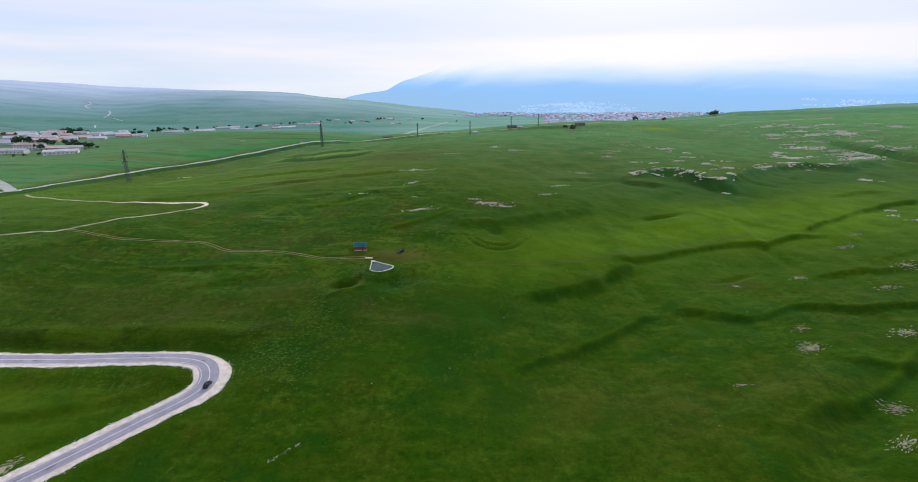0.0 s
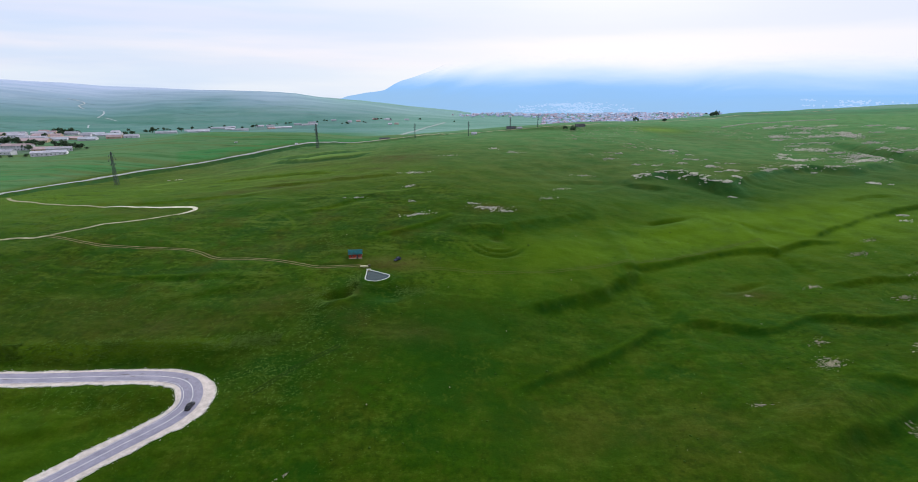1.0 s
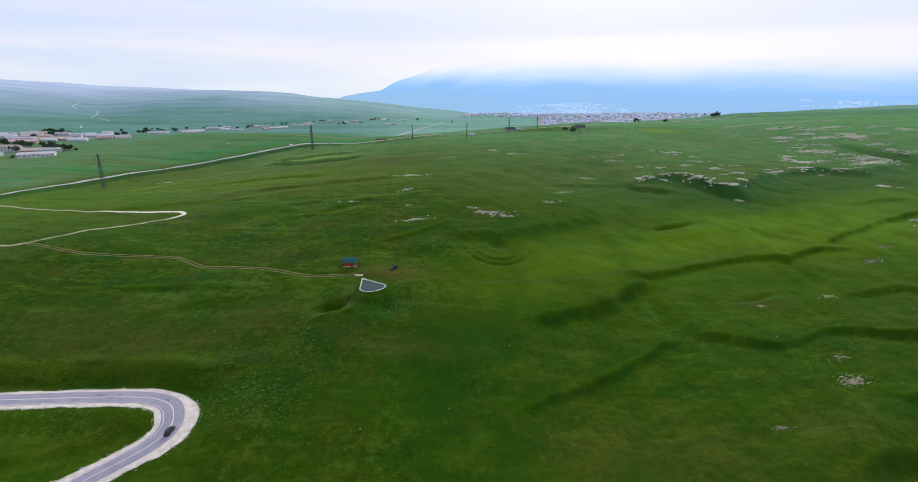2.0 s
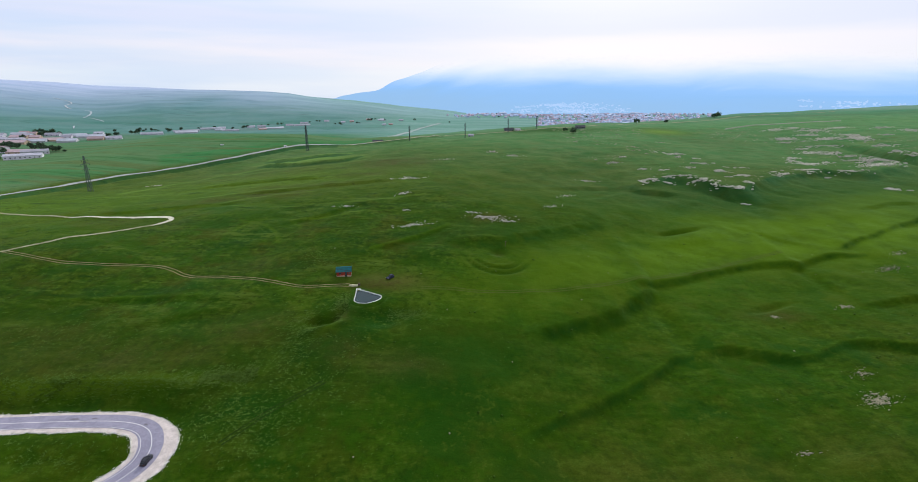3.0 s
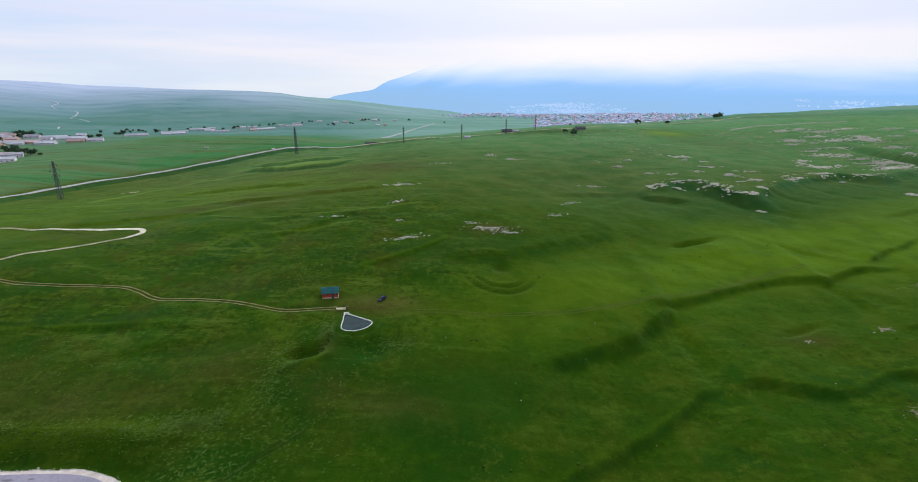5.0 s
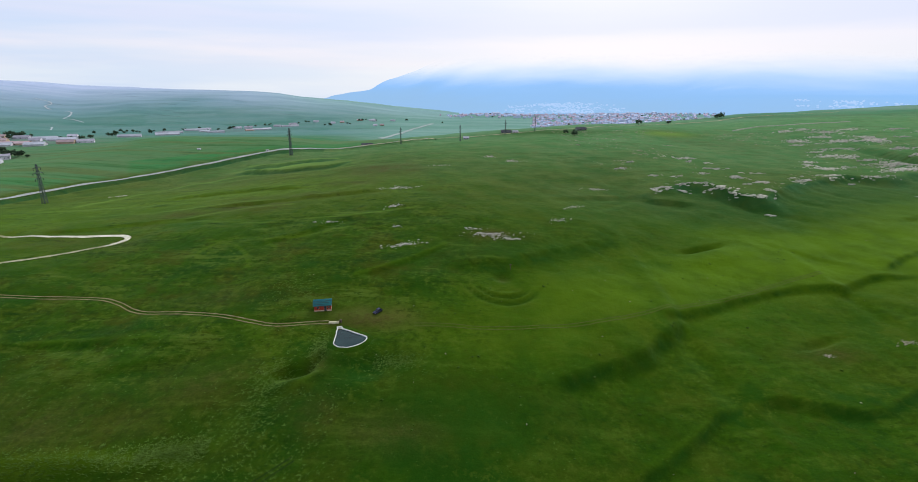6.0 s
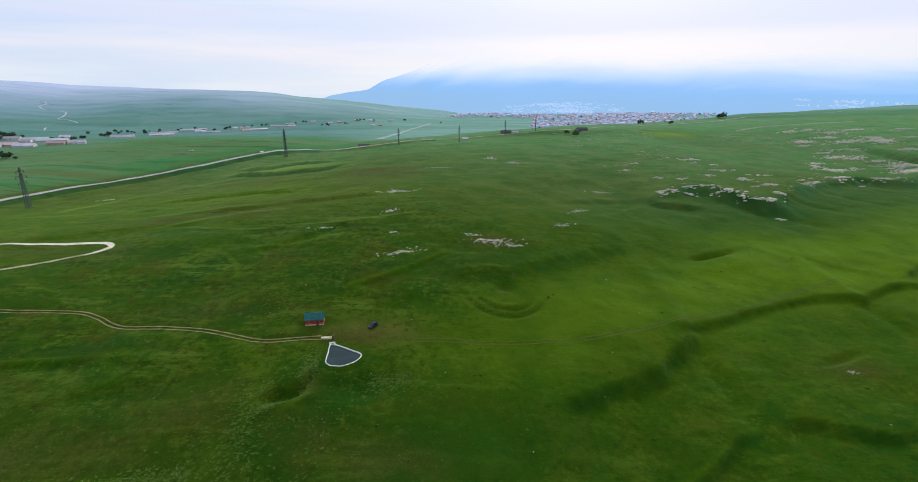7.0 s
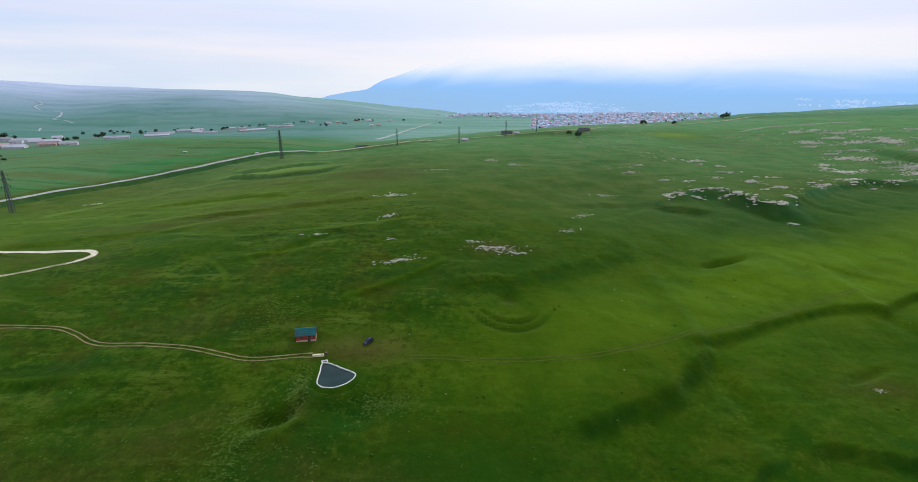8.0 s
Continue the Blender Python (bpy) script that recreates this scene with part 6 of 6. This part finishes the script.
# dark clumps and rows of trees among the farm buildings
for k, (x, y, s) in enumerate([(-511, 596, 1.2), (-506, 597, 1.1), (-459, 562, 1.2), (-449, 553, .9), (-433, 580, 1.0), (-425, 576, 1.1), (-414, 571, .9), (-405, 568, .7), (-396, 563, .5), (-435, 500, .4), (-423, 498, .4), (-422, 515, .5), (-667, 875, 1.0), (-640, 851, 1.1),
                               (-655, 880, 1.2), (-612, 826, 1.0), (-578, 793, 1.0), (-556, 775, .9), (-527, 894, .8), (-519, 899, 1.0), (-488, 794, .9), (-472, 748, .7), (-589, 1125, .9), (-521, 1347, 1.0), (-490, 606, .9), (-480, 600, .8), (-470, 597, .9)]):
    more_tree(k, x, y, s)
for k, (x, y) in enumerate([(-500, 604), (-486, 598), (-476, 594), (-464, 588), (-448, 586), (-441, 583), (-626, 838), (-598, 812), (-313, 1437), (-294, 1425), (-232, 1549), (-225, 1573), (-196, 1560), (-111, 1597), (-255, 1475), (-7, 1565), (-374, 1488), (-262, 1480), (-240, 1545), (-300, 1433)]):
    more_tree(k, x, y, 0.6 + 0.05 * (k % 7))

for k in range(26):
    u = rnd.random()
    more_tree(k, -690 + 320 * u + rnd.gauss(0, 20), 1190 + 300 * u + rnd.gauss(0, 25), rnd.uniform(0.5, 0.9))
for k in range(12):
    more_tree(k, rnd.uniform(-660, -480), rnd.uniform(660, 860), rnd.uniform(0.4, 0.8))

# ---------------------------------------------------------------- the village and its barns across the valley
BARNS = "farm buildings of the valley village"


def place(proto, x, y, turn, copies, long=0.0):
    """The first use of a prototype stands where it was built; later ones are copies. long: its length, where it differs."""
    t = proto if proto.name not in copies else copy_thing(proto, Matrix())
    copies.add(proto.name)
    put(t, x, y, turn, 0.3)
    if long:
        t.matrix_basis = t.matrix_basis @ Matrix.Diagonal((0.85 * long / 30.0, 0.78, 0.74, 1))
    return t


used = set()
school = house("two-storey whitewashed building with rows of dark windows", 30, 12, 6.6, 2.4, M_WHITE, M_RUST, BARNS, 9, 2)
block = house("long whitewashed building with a pale grey roof", 30, 11, 5.2, 2.0, M_WHITE, M_ASBESTOS, BARNS, 8, 1)
shed = house("long low barn with a pale corrugated roof", 30, 14, 3.2, 2.8, M_WHITE, M_SHEET, BARNS, 0, 1, "barn")
redbarn = house("low barn with a faded red-brown roof", 30, 13, 3.4, 2.8, M_PLASTER, M_RUST, BARNS, 4, 1, "barn")
cottage = house("small whitewashed cottage with a grey roof", 30, 11, 3.6, 2.8, M_WHITE, M_ASBESTOS, BARNS, 3, 1)
brick = house("small cottage with a red-brown roof", 30, 11, 3.6, 2.8, M_PLASTER, M_RUST, BARNS, 3, 1)
# building, place, turn, length
VILLAGE = [(block, -456, 523, 4, 34), (block, -402, 519, 30, 34), (school, -468, 562, 6, 34), (redbarn, -434, 558, 4, 30), (block, -417, 552, 35, 26), (shed, -525, 598, 6, 33), (cottage, -558, 647, 10, 22), (block, -578, 695, 14, 25), (block, -519, 656, 12, 19), (redbarn, -506, 634, 10, 37), (shed, -497, 655, 16, 28),
           (cottage, -585, 749, 10, 26), (brick, -679, 868, 20, 15), (redbarn, -492, 667, 14, 41), (shed, -462, 661, 18, 23), (shed, -479, 728, 16, 36), (brick, -439, 677, 20, 20), (cottage, -424, 688, 24, 20), (cottage, -619, 736, 8, 20), (brick, -628, 722, 12, 22), (cottage, -556, 764, 14, 22)]
VILLAGE += [(shed, -461, 837, 28, 35), (shed, -590, 1196, 30, 61), (shed, -472, 962, 30, 42), (shed, -582, 1295, 32, 49), (shed, -504, 1224, 32, 41), (cottage, -563, 1317, 20, 20), (cottage, -505, 1350, 24, 22), (block, -479, 1352, 30, 23), (shed, -438, 1325, 34, 51), (cottage, -424, 1399, 20, 20), (shed, -391, 1396, 34, 50), (cottage, -397, 1443, 20, 24)]
VILLAGE += [(shed, -540, 620, 8, 26), (cottage, -548, 668, 20, 16), (redbarn, -560, 712, 14, 24), (cottage, -600, 716, 10, 16), (brick, -530, 700, 14, 14), (shed, -512, 745, 18, 30), (cottage, -500, 712, 20, 14), (cottage, -640, 775, 12, 18), (brick, -605, 790, 14, 14), (shed, -655, 830, 20, 26), (cottage, -530, 820, 20, 14)]
VILLAGE += [(shed, -545, 1262, 32, 24), (redbarn, -455, 1290, 34, 20), (cottage, -350, 1500, 20, 16), (cottage, -300, 1480, 10, 14), (brick, -280, 1500, 10, 14), (shed, -205, 1560, 10, 24), (cottage, -180, 1420, 10, 12), (brick, -165, 1440, 10, 12), (cottage, -150, 1583, 0, 16), (brick, -240, 1552, 5, 18), (cottage, -205, 1575, 8, 12)]
for proto, x, y, turn, long in VILLAGE:
    place(proto, x, y, turn + rnd.gauss(0, 4), used, long)

# a stone shelter by the valley road and buildings on the crest
CREST = "buildings on the crest"
used_crest = set()
dark_house = house("low stone house with a dark roof on the crest", 15, 9, 2.4, 2.4, M_STONEWALL, M_DARKROOF, CREST, 4, 1)
hay_barn = house("pale barn beside the crest road", 8, 6, 2.4, 1.6, M_WHITE, M_ASBESTOS, CREST, 2, 1, "barn")
for proto, x, y, turn in ((dark_house, 155, 668, 5), (dark_house, -82, 596, 12), (hay_barn, 78, 664, 8), (dark_house, 68, 668, 0), (hay_barn, 20, 628, 0)):
    place(proto, x, y, turn, used_crest, 26)
shelter = house("tiny white roadside shelter in the fields", 3.4, 2.2, 1.7, 0.4, M_WHITE, M_WHITE, CREST, 1, 1, "shelter")
put(shelter, -172, 563, 30).scale = (0.7, 0.7, 0.7)
put(copy_thing(shelter, Matrix()), -240, 572, 20).scale = (0.8, 0.6, 0.5)
more_tree(1, 250, 742, 0.9)
more_tree(2, 405, 838, 1.3)
more_tree(0, 412, 842, 1.2)
more_tree(1, 128, 628, 0.6)
more_tree(2, 300, 765, 0.8)
CREST_ROAD = smooth_line([(-112, 579.5), (-76, 591), (-49, 605), (-24, 630), (5, 645), (40, 652), (110, 668), (156, 684), (210, 718), (265, 745), (330, 768), (368, 785), (430, 830), (480, 862), (560, 880), (640, 905)], 6.0)
tagged(ribbon("crest_road", CREST_ROAD, -1.5, 1.5, 0.35, M_CHALK, None, 0.5), "pale gravel road along the crest", "road", kind="structure")
FIELD_WALL = smooth_line([(330, 660), (372, 690), (420, 706), (470, 722), (520, 728)], 3.0)


def stone_wall():
    bm = bmesh.new()
    r = random.Random(3)
    for p, q in zip(FIELD_WALL, FIELD_WALL[1:]):
        for k in range(3):
            x, y = p + (q - p) * (k + r.random()) / 3
            add_stone(bm, x, y, ground_z(x, y) + 0.2, r.uniform(0.8, 1.6), r.uniform(0.6, 1.0), r.uniform(0.5, 0.9), r.uniform(0, 3), r)
    tagged(part("field_wall", bm, M_ROCK), "tumbled pale dry-stone field wall on the hill", "wall")


stone_wall()

# ---------------------------------------------------------------- the town on the plain, and the far quarter at the mountain's foot
TOWN = "houses of the distant town"
town_kinds = [house("distant pale house with a grey roof", 15, 11, 5.5, 3, M_TOWNWALL, M_TOWNPALE, TOWN), house("distant pale house with a pink roof paled by haze", 16, 11, 5, 3.5, M_TOWNWALL, M_TOWNROOF, TOWN), house("distant white house with a pale roof", 14, 10, 6, 3, M_TOWNWALL, M_TOWNPALE, TOWN),
              house("distant long white block of flats", 38, 12, 10, 2, M_TOWNWALL, M_TOWNPALE, TOWN), house("distant low house with a pink roof paled by haze", 20, 12, 4, 3, M_TOWNWALL, M_TOWNROOF, TOWN), house("distant white house with a white roof", 15, 11, 5.5, 3, M_TOWNWALL, M_TOWNWALL, TOWN)]
rnd = random.Random(21)
taken = []
first = set()


def town_house(kind, x, y, z):
    proto = town_kinds[kind]
    t = proto if kind not in first else copy_thing(proto, Matrix())
    first.add(kind)
    t.matrix_basis = pose(x, y, z - 0.4, 0, 0, rnd.choice((0, 12, 25, 90, 100, -15))) @ Matrix.Scale(rnd.choice((0.5, 0.6, 0.7)), 4)


while len(taken) < 225:
    a, r = radians(rnd.triangular(-3, 28, 19)), rnd.uniform(1350, 1980)
    if math.degrees(a) < 9 and (r < 1750 or rnd.random() < 0.4):
        continue
    x, y = r * math.sin(a), r * math.cos(a)
    if any((x - p) ** 2 + (y - q) ** 2 < 420 for p, q in taken):
        continue
    taken.append((x, y))
    kind = rnd.choice((0, 1, 1, 2, 3, 4, 4, 5)) if math.degrees(a) > 17 else rnd.choice((0, 0, 2, 3, 5, 5, 1))
    town_house(kind, x, y, ground_z(x, y))
    if len(taken) % 6 == 0:
        more_tree(len(taken), x + 14, y - 9, 0.75)


def crowd(name, label, spots, size, mat):
    """Countless small gabled houses as one mesh."""
    verts, faces = [], []
    for x, y, z in spots:
        a, l, d, h = rnd.uniform(0, 3.1), size * rnd.uniform(0.7, 1.5), size * rnd.uniform(0.6, 0.8), size * rnd.uniform(0.3, 0.5)
        c, s = math.cos(a), math.sin(a)
        i = len(verts)
        for u, v, w in ((-l, -d, -3), (l, -d, -3), (l, d, -3), (-l, d, -3), (-l, -d, h), (l, -d, h), (l, d, h), (-l, d, h), (-l, 0, 1.6 * h), (l, 0, 1.6 * h)):
            verts.append((x + 0.5 * (u * c - v * s), y + 0.5 * (u * s + v * c), z + w))
        faces += [(i, i + 1, i + 5, i + 4), (i + 2, i + 3, i + 7, i + 6), (i + 1, i + 2, i + 6, i + 9, i + 5), (i + 3, i, i + 4, i + 8, i + 7), (i + 4, i + 5, i + 9, i + 8), (i + 6, i + 7, i + 8, i + 9)]
    mesh = bpy.data.meshes.new(name)
    mesh.from_pydata(verts, [], faces)
    mesh.materials.append(mat)
    tagged(new(name, mesh), label, "houses", kind="stuff")


near_rows, far_rows = [], []
for _ in range(1250):
    a = radians(rnd.triangular(-1, 28, 18))
    r = rnd.uniform(1380 if a > 0.16 else 1850, 2060)
    x, y = r * math.sin(a), r * math.cos(a)
    near_rows.append((x, y, ground_z(x, y)))
streets = [(rnd.gauss(12.2, 2.6), rnd.uniform(2180, 2480)) for _ in range(40)] + [(rnd.gauss(36.0, 1.9), rnd.uniform(2030, 2180)) for _ in range(8)]
for _ in range(620):
    c = rnd.choice(streets)
    a, r = radians(c[0] + rnd.gauss(0, 0.7)), c[1] + rnd.gauss(0, 18)
    x, y = r * math.sin(a), r * math.cos(a)
    far_rows.append((x, y, float(mountain_z(np.array([x]), np.array([y]))[0])))
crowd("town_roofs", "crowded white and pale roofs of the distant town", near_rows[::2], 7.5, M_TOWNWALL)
crowd("town_roofs", "crowded red roofs of the distant town, paled by haze", near_rows[1::2], 7.5, M_TOWNROOF)
# the farthest houses emit the haze colour; their surface is nearly black
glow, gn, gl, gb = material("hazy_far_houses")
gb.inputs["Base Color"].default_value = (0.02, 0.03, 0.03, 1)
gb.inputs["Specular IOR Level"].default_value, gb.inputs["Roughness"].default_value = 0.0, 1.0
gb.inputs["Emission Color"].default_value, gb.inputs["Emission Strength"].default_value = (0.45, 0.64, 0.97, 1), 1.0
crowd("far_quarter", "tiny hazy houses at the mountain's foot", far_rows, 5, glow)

# track colour muted towards blue-grey to stand for haze
M_FARTRACK = surface("hazy_pale_track", (0.30, 0.35, 0.38), (0.44, 0.48, 0.52), 0.05, 0.95, 0, 0)
for bends in ([(-1273, 1743), (-1189, 1691), (-1158, 1659), (-1146, 1616), (-1111, 1575), (-1085, 1552)], [(-1040, 1540), (-1021, 1536), (-978, 1463), (-955, 1409), (-925, 1400), (-877, 1362)], [(-884, 1268), (-866, 1238), (-846, 1212)]):
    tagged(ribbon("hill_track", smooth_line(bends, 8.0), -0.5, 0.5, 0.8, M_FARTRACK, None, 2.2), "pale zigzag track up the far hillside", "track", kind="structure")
